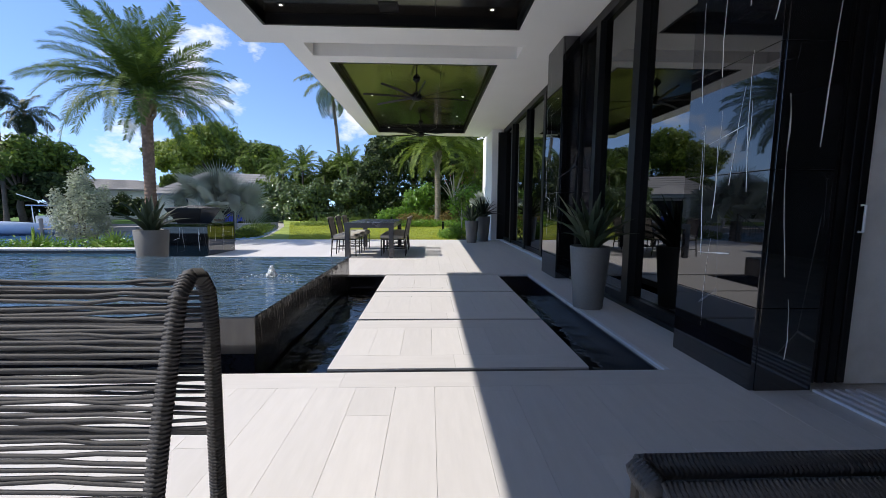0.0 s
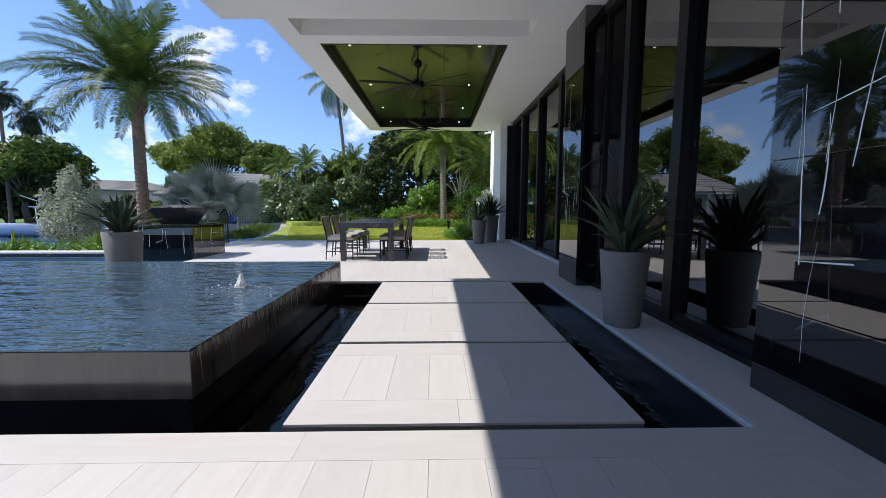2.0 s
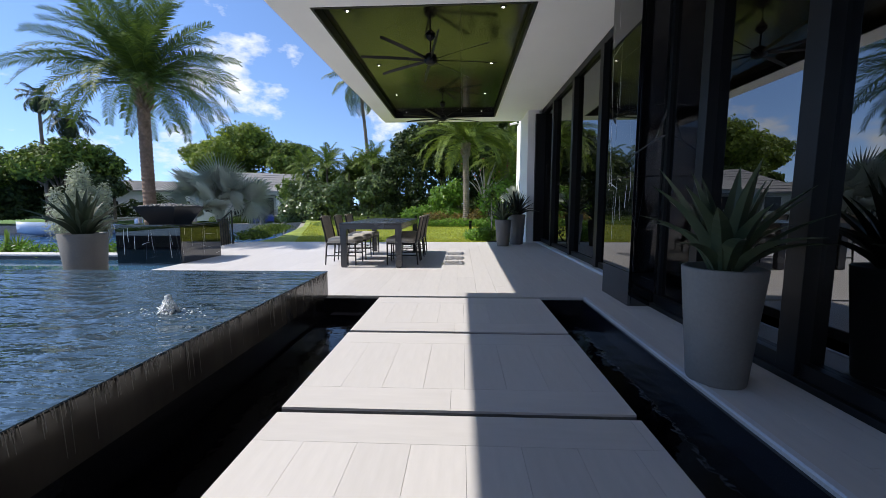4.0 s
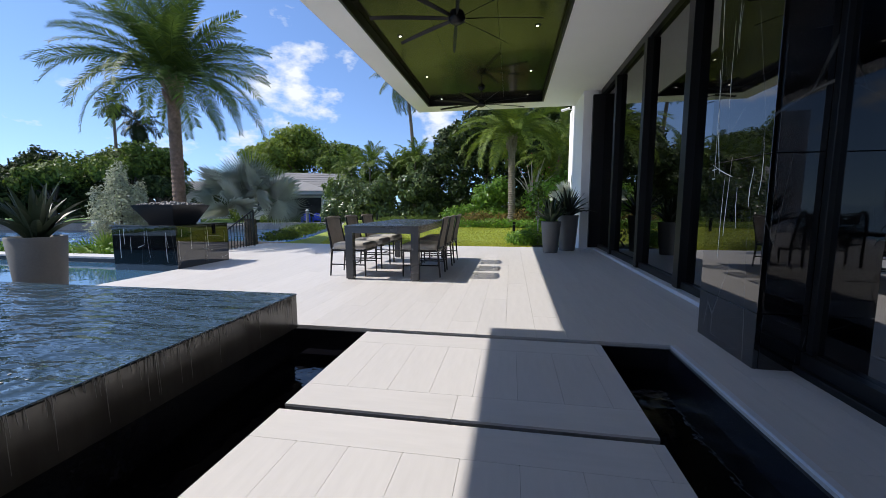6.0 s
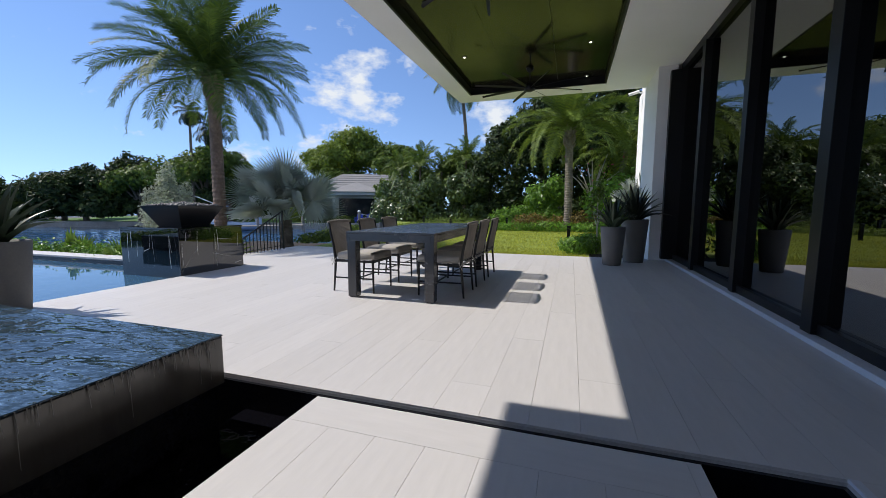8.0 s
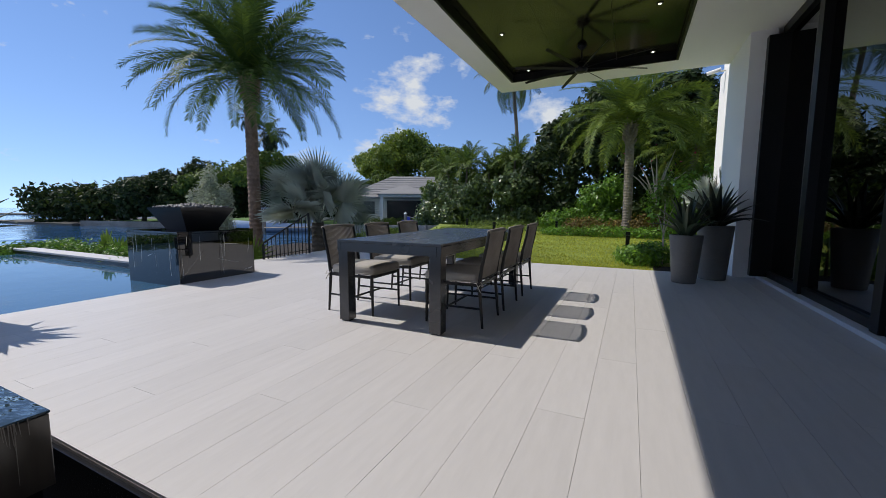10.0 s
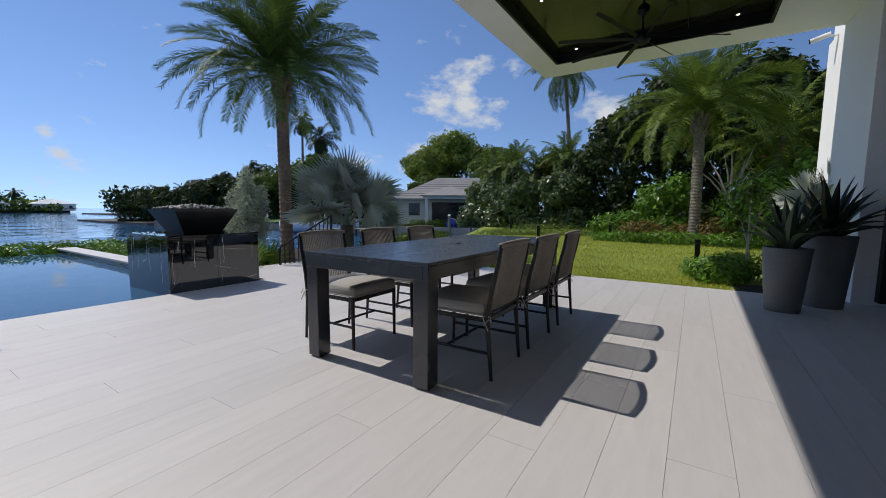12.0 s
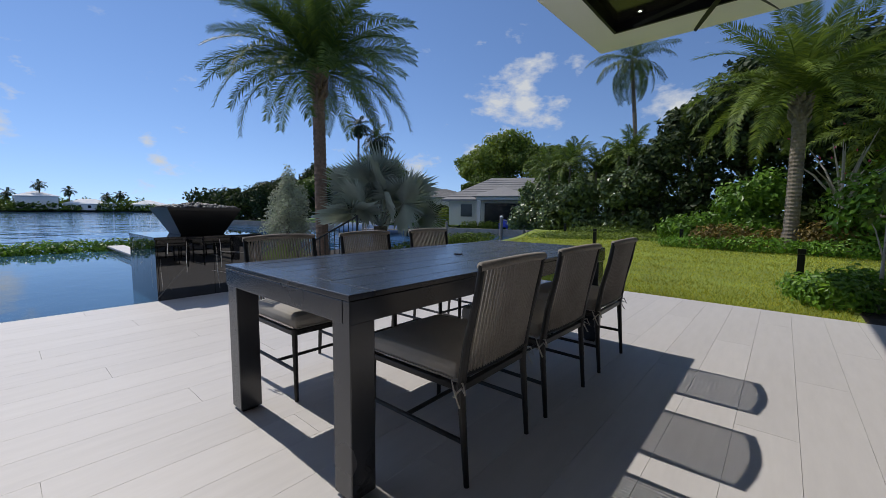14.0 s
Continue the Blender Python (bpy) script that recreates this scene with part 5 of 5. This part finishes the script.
for k, (x, y, h) in enumerate(((-11.5, 33, 4.6), (-9.6, 32, 4.9), (-7.8, 31.5, 4.4), (-5.9, 31, 5.1), (-4.3, 31.2, 4.6), (-13.0, 36, 5.4), (-3.0, 30.4, 5.3), (3.0, 26.5, 4.3), (-10.5, 35, 5.6))):
    feather_palm("areca_palm", "bushy green palm rising above the hedge", (x, y, 0), h - 1.0, 0.09, 0.06, 20, M_TREE if k % 2 else M_COCO, 200 + k, 1.9, (0.1, 0), 26, 0.5, 0.06, (-30, 78), 0, M_BARK, 10, 0.4)
feather_palm("date_palm", "yellow-green palm leaning behind the garden palm", (2.9, 25.0, 0.05), 3.6, 0.14, 0.12, 30, M_DATE2, 9, 2.7, (0.5, 0.1), 50, 0.5, 0.045, (-40, 75), 0, M_TRUNK2, 24, 0.5)
hedge_run("hedge", "dense green thicket rising behind the hedge", [(-15, 37), (-9, 33.5), (-3, 32)], 5.0, 1.6, 12000, 0.32, M_TREE, 63)
hedge_run("hedge", "dense dark thicket along the far canal bank", [(-54, 34), (-46, 34), (-40, 37)], 4.4, 2.2, 12000, 0.5, M_TREE_DARK, 64)
hedge_run("hedge", "dense dark thicket behind the moored boat", [(-42, 36), (-36.5, 40)], 5.2, 2.0, 7000, 0.45, M_TREE_DARK, 70)
hedge_run("hedge", "clipped dark hedge in front of the white house", [(-38, 41), (-32, 44), (-27, 47)], 2.0, 1.4, 5000, 0.35, M_TREE_DARK, 65)


# ---- canal, neighbours and far shore ----
g = bmesh.new()
vs = [g.verts.new(p) for p in ((-62, 31, -0.75), (-34, 36, -0.75), (-17, 40, -0.75), (-14.1, 45, -0.75), (-14.1, 90, 0.2), (-62, 90, 0.2))]
g.faces.new(vs)
ext = bmesh.ops.extrude_face_region(g, geom=g.faces[:])
bmesh.ops.translate(g, vec=(0, 0, -1.5), verts=[e for e in ext["geom"] if isinstance(e, bmesh.types.BMVert)])
setting("ground_far_bank", g, M_LAWN2, "bright green neighbouring lawn behind a seawall", "lawn")
g = bmesh.new()
for a, b in (((-62, 31), (-34, 36)), ((-34, 36), (-17, 40)), ((-17, 40), (-14.1, 45))):
    d = Vector((b[0] - a[0], b[1] - a[1], 0))
    m = Matrix.Translation((a[0], a[1], 0)) @ Matrix.Rotation(math.atan2(d.y, d.x), 4, "Z")
    add_box(g, 0, d.length, -0.25, 0.15, -1.6, -0.66, 0, m)
setting("seawall", g, M_SEAWALL, "weathered concrete seawall along the canal", "seawall")
g = bmesh.new()
for a, b in (((-5.6, 15.5), (-7.4, 22)), ((-7.4, 22), (-11, 31.5)), ((-11, 31.5), (-11, 44))):
    d = Vector((b[0] - a[0], b[1] - a[1], 0))
    m = Matrix.Translation((a[0], a[1], 0)) @ Matrix.Rotation(math.atan2(d.y, d.x), 4, "Z")
    add_box(g, 0, d.length, 0.0, 0.35, -1.6, -0.15, 0, m)
setting("seawall_near", g, M_SEAWALL, "concrete seawall cap along the lawn", "seawall")


def house(at, rz, w, d, wall, roof_h, label, porch=True, wall_mat=None, roof_mat=None):
    h = thing("house", label, "house", at, rz)
    wall_mat, roof_mat = wall_mat or M_HOUSE, roof_mat or M_ROOF
    part("wall", box(-w / 2, w / 2, -d / 2, d / 2, 0, wall), wall_mat, h)
    g = bmesh.new()
    o = 0.7
    e = [g.verts.new(p) for p in ((-w / 2 - o, -d / 2 - o, wall), (w / 2 + o, -d / 2 - o, wall), (w / 2 + o, d / 2 + o, wall), (-w / 2 - o, d / 2 + o, wall))]
    lo = [g.verts.new((v.co.x, v.co.y, wall - 0.18)) for v in e]
    r = [g.verts.new(p) for p in ((-w / 2 + d / 2, 0, wall + roof_h), (w / 2 - d / 2, 0, wall + roof_h))]
    for f in ((e[0], e[1], r[1], r[0]), (e[1], e[2], r[1]), (e[2], e[3], r[0], r[1]), (e[3], e[0], r[0])):
        g.faces.new(f)
    for k in range(4):
        g.faces.new((lo[k], lo[(k + 1) % 4], e[(k + 1) % 4], e[k]))
    g.faces.new(lo[::-1])
    roof = part("roof", g, roof_mat, h)
    for k in range(1, 9):
        f = k / 9
        y = -(d / 2 + o) * (1 - f)
        hw = (w / 2 + o) * (1 - f) + (w / 2 - d / 2) * f
        part("tile_course", box(-hw, hw, y - 0.02, y + 0.03, wall + roof_h * f, wall + roof_h * f + 0.03), roof_mat, roof)
    n = max(2, int(w / 3.2))
    for k in range(n):
        x = -w / 2 + w * (k + 0.5) / n
        win = part("window", box(x - 0.6, x + 0.6, -d / 2 - 0.05, -d / 2 + 0.02, 0.9, 2.2), M_PANE_FAR, h)
        part("frame", box(x - 0.68, x + 0.68, -d / 2 - 0.03, -d / 2 + 0.01, 0.82, 2.28), wall_mat, win)
    for s in (-1, 1):
        for y in (-d / 4, d / 4):
            xs = sorted((s * (w / 2 - 0.02), s * (w / 2 + 0.05)))
            xf = sorted((s * (w / 2 - 0.01), s * (w / 2 + 0.03)))
            win = part("window", box(xs[0], xs[1], y - 0.6, y + 0.6, 0.9, 2.2), M_PANE_FAR, h)
            part("frame", box(xf[0], xf[1], y - 0.68, y + 0.68, 0.82, 2.28), wall_mat, win)
    if porch:
        px = -w * 0.12
        # a flat dark panel on the wall stands for the shade inside the porch
        part("porch_shade_panel", box(px - 1.9, px + 1.9, -d / 2 - 0.06, -d / 2 + 0.03, 0.05, 2.3), M_PANE_FAR, h, "dark panel painted for the shade of the covered porch")
        part("porch_roof", box(px - 2.5, px + 2.5, -d / 2 - 2.4, -d / 2 + 0.4, wall - 0.1, wall + 0.25, 0.05), wall_mat, h)
        g = bmesh.new()
        q = [g.verts.new(p) for p in ((px - 2.9, -d / 2 - 2.8, wall + 0.25), (px + 2.9, -d / 2 - 2.8, wall + 0.25), (px + 2.9, 0, wall + 0.25), (px - 2.9, 0, wall + 0.25), (px, -d / 2 + 0.4, wall + 1.35), (px, 0, wall + 1.35))]
        for f in ((q[0], q[1], q[4]), (q[1], q[2], q[5], q[4]), (q[2], q[3], q[5]), (q[3], q[0], q[4], q[5])):
            g.faces.new(f)
        part("porch_hip", g, roof_mat, h)
        for s in (-1, 1):
            part("porch_post", box(px + s * 2.2 - 0.16, px + s * 2.2 + 0.16, -d / 2 - 2.3, -d / 2 - 1.98, 0, wall - 0.1), wall_mat, h)
    return h


house((-21.4, 47.0, -0.45), 28, 15, 8, 2.7, 2.5, "low cream bungalow with a grey hipped roof and porch")
house((-37.5, 49.0, -0.6), 40, 11, 6, 3.5, 1.2, "white low-roofed house behind the boat dock", False, M_WHITE, M_ROOF)
shrub("hedge", "clipped low hedge in front of the bungalow", "hedge", (-20.2, 40.6, -0.7), [(-3 + k * 0.7, 0.37 * k - 1.5, 0.35, 0.6, 0.5, 0.42) for k in range(10)], 4500, 0.16, M_TREE, 66, 0.5, 0.3, 0)
shrub("shrub", "leafy vine and shrubs against the bungalow wall", "shrub", (-26.4, 42.0, -0.7), [(-1.5, -0.5, 1.0, 1.2, 0.8, 1.1), (0.6, 0.4, 1.5, 1.1, 0.7, 1.4), (2.0, 1.4, 0.8, 1.0, 0.6, 0.8)], 4200, 0.22, M_TREE_LIT, 67)


def lawn_chair(at, rz):
    c = thing("lawn_chair", "bright blue slatted timber lawn chair", "chair", at, rz, group="blue lawn chairs")
    for k in range(5):
        part("back_slat", box(-0.3 + k * 0.125, -0.19 + k * 0.125, 0.28, 0.32, 0.3, 1.0 + 0.05 * (2 - abs(k - 2)), 0, pose(0, 0, 0, -12)), M_BLUE, c)
    part("seat", box(-0.32, 0.32, -0.3, 0.3, 0.33, 0.38), M_BLUE, c)
    for s in (-1, 1):
        part("arm", box(s * 0.38 - 0.07, s * 0.38 + 0.07, -0.4, 0.35, 0.58, 0.62), M_BLUE, c)
        part("leg", box(s * 0.36 - 0.03, s * 0.36 + 0.03, -0.36, -0.28, 0, 0.58), M_BLUE, c)
        part("back_leg", box(s * 0.36 - 0.03, s * 0.36 + 0.03, 0.2, 0.28, 0, 0.58), M_BLUE, c)
    return c


lc = lawn_chair((-19.4, 38.9 + 1.2, -0.75), 20)
copy_thing(lc, pose(-18.5, 40.6, -0.75, 0, 0, 25))


def dock_posts():
    for k, (x, y) in enumerate(((-16.4, 35.0), (-14.9, 36.0), (-13.4, 37.0))):
        p = thing("mooring_post", "white-capped timber mooring post with rope", "post", (x, y, -1.6), group="mooring posts")
        part("post_shaft", tube([(0, 0, 0), (0, 0, 2.15)], 0.13, 12), M_WOOD, p)
        part("cap", lathe([(0.15, 2.15), (0.15, 2.19), (0.02, 2.32)], 14), M_WHITE, p)
    g = tube([(-16.4, 35.0, 0.4), (-15.65, 35.5, 0.15), (-14.9, 36.0, 0.4)], 0.03, 6)
    tagged(link("rope", g, M_TIE), "slack white rope between mooring posts", "rope")
    d = thing("dock", "weathered timber dock over the canal", "dock", (-25.5, 33.0, -0.7), 42)
    for k in range(16):
        part("plank", box(-4 + k * 0.5, -3.52 + k * 0.5, -0.7, 0.7, -0.06, 0), M_WOOD, d)
    for k in range(5):
        for s in (-1, 1):
            part("pile", tube([(-3.8 + k * 1.9, s * 0.62, -1.2), (-3.8 + k * 1.9, s * 0.62, 0.0 if k % 2 else 0.75)], 0.1, 10), M_WOOD, d)


dock_posts()


def motor_boat(at, rz):
    b = thing("motor_boat", "pale blue centre-console motor boat moored at a dock", "boat", at, rz)
    g = bmesh.new()
    rows = []
    L, n = 7.2, 12
    for i in range(n + 1):
        f = i / n
        w = 1.2 * (1 - max(0, (f - 0.45) / 0.55) ** 2.2) + 0.02
        top = 0.75 + 0.45 * f ** 1.5
        x = -L / 2 + L * f
        rows.append([g.verts.new(p) for p in ((x, -w, top), (x, -w * 0.86, 0.15 + 0.3 * f ** 3), (x, 0, -0.25 + 0.6 * f ** 4), (x, w * 0.86, 0.15 + 0.3 * f ** 3), (x, w, top), (x, w * 0.85, top - 0.02), (x, 0, top - 0.35), (x, -w * 0.85, top - 0.02))])
    for a, c in zip(rows, rows[1:]):
        for j in range(8):
            g.faces.new((a[j], a[(j + 1) % 8], c[(j + 1) % 8], c[j]))
    g.faces.new(rows[0][::-1])
    g.faces.new(rows[-1])
    part("hull", g, M_HULL, b, "", True)
    part("console", box(-0.6, 0.4, -0.45, 0.45, 0.5, 1.5, 0.06), M_WHITE, b)
    part("windscreen", box(0.36, 0.40, -0.42, 0.42, 1.5, 1.85), M_PANE_FAR, b)
    part("hard_top", box(-1.3, 0.9, -0.85, 0.85, 2.28, 2.36, 0.03), M_HULL, b)
    for x in (-0.9, 0.5):
        for s in (-1, 1):
            part("top_post", tube([(x, s * 0.6, 0.6), (x + 0.05, s * 0.7, 2.3)], 0.03, 8), M_WHITE, b)
    part("outrigger", tube([(-0.6, 0.8, 2.3), (1.3, 1.2, 3.2)], 0.02, 6), M_WHITE, b)
    part("outrigger", tube([(-0.6, -0.8, 2.3), (1.3, -1.2, 3.2)], 0.02, 6), M_WHITE, b)
    for s in (-1, 1):
        e = part("engine", box(-4.05, -3.5, s * 0.42 - 0.22, s * 0.42 + 0.22, 0.55, 1.25, 0.1), M_HULL, b, "grey outboard engine")
        part("engine_leg", box(-3.85, -3.65, s * 0.42 - 0.07, s * 0.42 + 0.07, -0.4, 0.56, 0.03), M_BLACK, e)


motor_boat((-30.6, 33.0, -1.3), 225)

# trees on the far bank of the canal
for k, (x, y, h, sp) in enumerate(((-36, 37, 8.2, 5.0), (-50, 34, 6.3, 4.5), (-46, 37, 7.4, 4.8), (-43, 35, 6.5, 3.6), (-41, 40, 8.2, 4.6), (-43, 45, 8.5, 4.6), (-30, 52, 7.5, 4.0), (-56, 35, 5.6, 4.5), (-33, 37, 5.0, 2.6), (-58, 40, 6, 4.5))):
    tree("tree", "dense dark tree on the far canal bank", (x, y, -0.8), h, sp, 7000, 0.42, M_TREE_DARK if k % 3 else M_TREE, 300 + k, 0.25)
for k, (x, y, h) in enumerate(((-60, 34, 4.2), (-64, 33, 3.6), (-68, 34, 3.4), (-35, 41, 5.0))):
    feather_palm("coconut_palm", "distant green palm on the canal bank", (x, y, -1.0), h, 0.14, 0.1, 18, M_COCO, 330 + k, 2.1, (0.3, 0), 24, 0.6, 0.09, (-50, 70), 0, M_BARK, 12, 0.5)

# far shore of the bay
g = bmesh.new()
add_box(g, -330, -245, -260, 66, -2, -0.4)
add_box(g, -91, -62, 30, 120, -2, -1.05)
add_box(g, -190, -160, 56, 120, -2, -1.0)
setting("ground_far_shore", g, M_SEAWALL_SHADE, "far shore of the bay behind a low seawall darkened for shade", "shore")
rng = np.random.default_rng(9)
blobs = [(-242 - rng.uniform(0, 22), y, rng.uniform(0.8, 3.0), rng.uniform(3, 6), rng.uniform(3, 7), rng.uniform(2.0, 4.4)) for y in np.arange(-250, 64, 4.5)]
blobs += [(-238 - rng.uniform(0, 5), y, 0.4, rng.uniform(2, 4), rng.uniform(2, 5), rng.uniform(1.0, 3.2)) for y in np.arange(-250, 64, 5.5)]
c, d = blob_points(rng, blobs, 26000, 0.5)
c[:, 2] = np.maximum(c[:, 2], -0.3)
tagged(new("far_woods", leaf_mesh("far_woods", c, rng.uniform(0.8, 1.8, len(c)), M_TREE, rng, 0.6, 0.2)), "band of far green trees along the bay shore", "woods", kind="stuff")
blobs = [(x, 31.5 + rng.uniform(0, 8), rng.uniform(0.3, 2.4), rng.uniform(2, 3.5), rng.uniform(2, 3.5), rng.uniform(1.5, 3.2)) for x in np.arange(-88, -60, 1.5)]
blobs += [(-165 + rng.uniform(-4, 4), y, 0.2, 3, 3, rng.uniform(1.0, 2.2)) for y in np.arange(60, 116, 4)]
c, d = blob_points(rng, blobs, 14000, 0.5)
c[:, 2] = np.maximum(c[:, 2], -1.1)
tagged(new("point_woods", leaf_mesh("point_woods", c, rng.uniform(0.4, 0.9, len(c)), M_TREE_DARK, rng, 0.6, 0.2)), "dark trees on a wooded point of the bay", "woods", kind="stuff")
for k, (y, w, hh) in enumerate(((-8, 22, 3.0), (20, 13, 6.0), (37, 17, 3.0), (60, 14, 3.0), (-45, 20, 3.4), (-80, 20, 3.2))):
    house((-246, y, -0.4), 90 if k % 2 else 86, w, 12, hh, 2.2, "white villa on the far shore of the bay", False, M_WHITE, M_WHITE)
for k in range(13):
    y = -60 + 9.2 * k + rng.uniform(-3, 3)
    feather_palm("coconut_palm", "far palm on the bay shore", (-243 - rng.uniform(0, 10), y, -0.5), rng.uniform(6, 11), 0.25, 0.2, 14, M_DARKPALM, 400 + k, 3.2, (rng.uniform(-1, 1), 0), 12, 1.2, 0.3, (-45, 60), 0, M_BARK, 8, 0.5)

# bollard lights on the lawn
b0 = thing("bollard_light", "slim black square garden bollard light", "light", (1.0, 16.5, -0.03), group="garden bollards")
part("post", box(-0.045, 0.045, -0.045, 0.045, -0.05, 0.44, 0.006), M_BLACK, b0)
part("head", box(-0.05, 0.05, -0.05, 0.05, 0.45, 0.53, 0.006), M_BLACK, b0)
for x, y in ((-1.68, 22.6), (-3.67, 20.5), (-6.4, 24.5)):
    copy_thing(b0, pose(x, y, 0.0))

# grass blades on the near lawn
rng = np.random.default_rng(5)
n = 90000
y = Y_TER1 + 0.03 + (26.5 - Y_TER1) * rng.random(n) ** 1.5
x = rng.uniform(-1, 1, n) * (3.2 + 0.25 * (y - 13)) - 0.8 - 0.1 * (y - 13)
keep = (x > -5.4 - 0.42 * np.maximum(0, y - 15.5)) & ~((x > 1.4) & (y < 15.6) & (x < 3.05))
x, y = x[keep], y[keep]
n = len(x)
z = np.full(n, -0.052) + 0.0055 * np.maximum(0, y - Y_TER1)
h = rng.uniform(0.025, 0.06, n)
a = rng.uniform(0, 6.283, n)
w = rng.uniform(0.003, 0.007, n) * (1 + 0.1 * (y - 13))
lean = rng.normal(0, 0.03, (n, 2))
v = np.stack([np.stack([x - np.cos(a) * w, y - np.sin(a) * w, z], 1), np.stack([x + np.cos(a) * w, y + np.sin(a) * w, z], 1), np.stack([x + lean[:, 0], y + lean[:, 1], z + h], 1)], 1).reshape(-1, 3)
me = bpy.data.meshes.new("grass")
me.from_pydata(v.tolist(), [], np.arange(3 * n).reshape(n, 3).tolist())
me.materials.append(M_GRASSB)
tagged(new("grass", me), "short mown yellow-green grass blades", "grass", kind="stuff")


# ---- floor planks, last ----
def plank_mesh(w, l, mat, z0=-0.013, z1=0.0):
    me = bpy.data.meshes.new("plank")
    g = box(0.0008, w - 0.0008, 0.0008, l - 0.0008, z0, z1)
    g.to_mesh(me)
    g.free()
    me.materials.append(mat)
    return me


PW, PL = 0.242, 2.4


def lay(parent, x0, x1, y0, y1, shift=0, cross=False, stagger=True):
    """Planks in staggered rows along y, or along x where cross is set."""
    made = {}
    a0, a1, b0, b1 = (y0, y1, x0, x1) if cross else (x0, x1, y0, y1)
    k, a = 0, a0
    while a < a1 - 0.01:
        w = min(PW, a1 - a)
        b = b0
        first = PL * ((0.37 * (k + shift)) % 1.0) if stagger else 0
        while b < b1 - 0.01:
            l = min(first if b == b0 and first > 0.1 else PL, b1 - b)
            key = (round(w, 3), round(l, 3))
            if key not in made:
                made[key] = plank_mesh(l, w, M_TILE_ROT) if cross else plank_mesh(w, l, M_TILE)
            o = new("plank", made[key])
            o.parent = parent
            o.location = (b, a, 0) if cross else (a, b, 0)
            b += l
        a += w
        k += 1


lay(terrace, -2.18, 2.79, -0.6, 2.92)
lay(terrace, -5.8, 2.79, 2.92, Y_CH0, 1, True)
lay(terrace, X_CH, 2.66, Y_CH0, Y_CH1)
lay(terrace, X_TER, 2.84, Y_CH1, Y_TER1, 2)
lay(terrace, -5.75, X_TER, 10.6, Y_TER1, 5)
for x0, x1, y0, y1 in ((-5.8, -2.18, -7, 2.92), (-2.18, 2.79, -7, -0.6)):
    tagged(link("floor_rest", box(x0, x1, y0, y1, -0.013, 0.0), M_TILE), "pale porcelain terrace floor behind the seats", "floor", kind="structure")
tagged(link("floor_sill", box(2.79, 4.6, -7, 2.80, -0.013, 0.0), M_WHITE_MARBLE), "pale polished stone floor at the open doors", "floor", kind="structure")
for y0, y1 in ((3.20, 4.345), (4.395, 5.61), (5.66, 6.85)):
    s = thing("stepping_slab", "pale porcelain stepping slab floating over dark water", "slab", (0, 0, 0), group="stepping slabs", kind="structure")
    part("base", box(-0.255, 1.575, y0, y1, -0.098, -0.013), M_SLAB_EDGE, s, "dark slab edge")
    part("support", box(0.0, 1.3, y0 + 0.2, y1 - 0.2, -0.8, -0.098), M_BASIN, s)
    lay(s, -0.255, 1.575, y0, y0 + 0.24, 1, True)
    lay(s, -0.255, 1.575, y1 - 0.24, y1, 2, True)
    lay(s, -0.255, -0.015, y0 + 0.24, y1 - 0.24, 0, False, False)
    lay(s, -0.015, 1.575, y0 + 0.24, y1 - 0.24, 0, False, False)
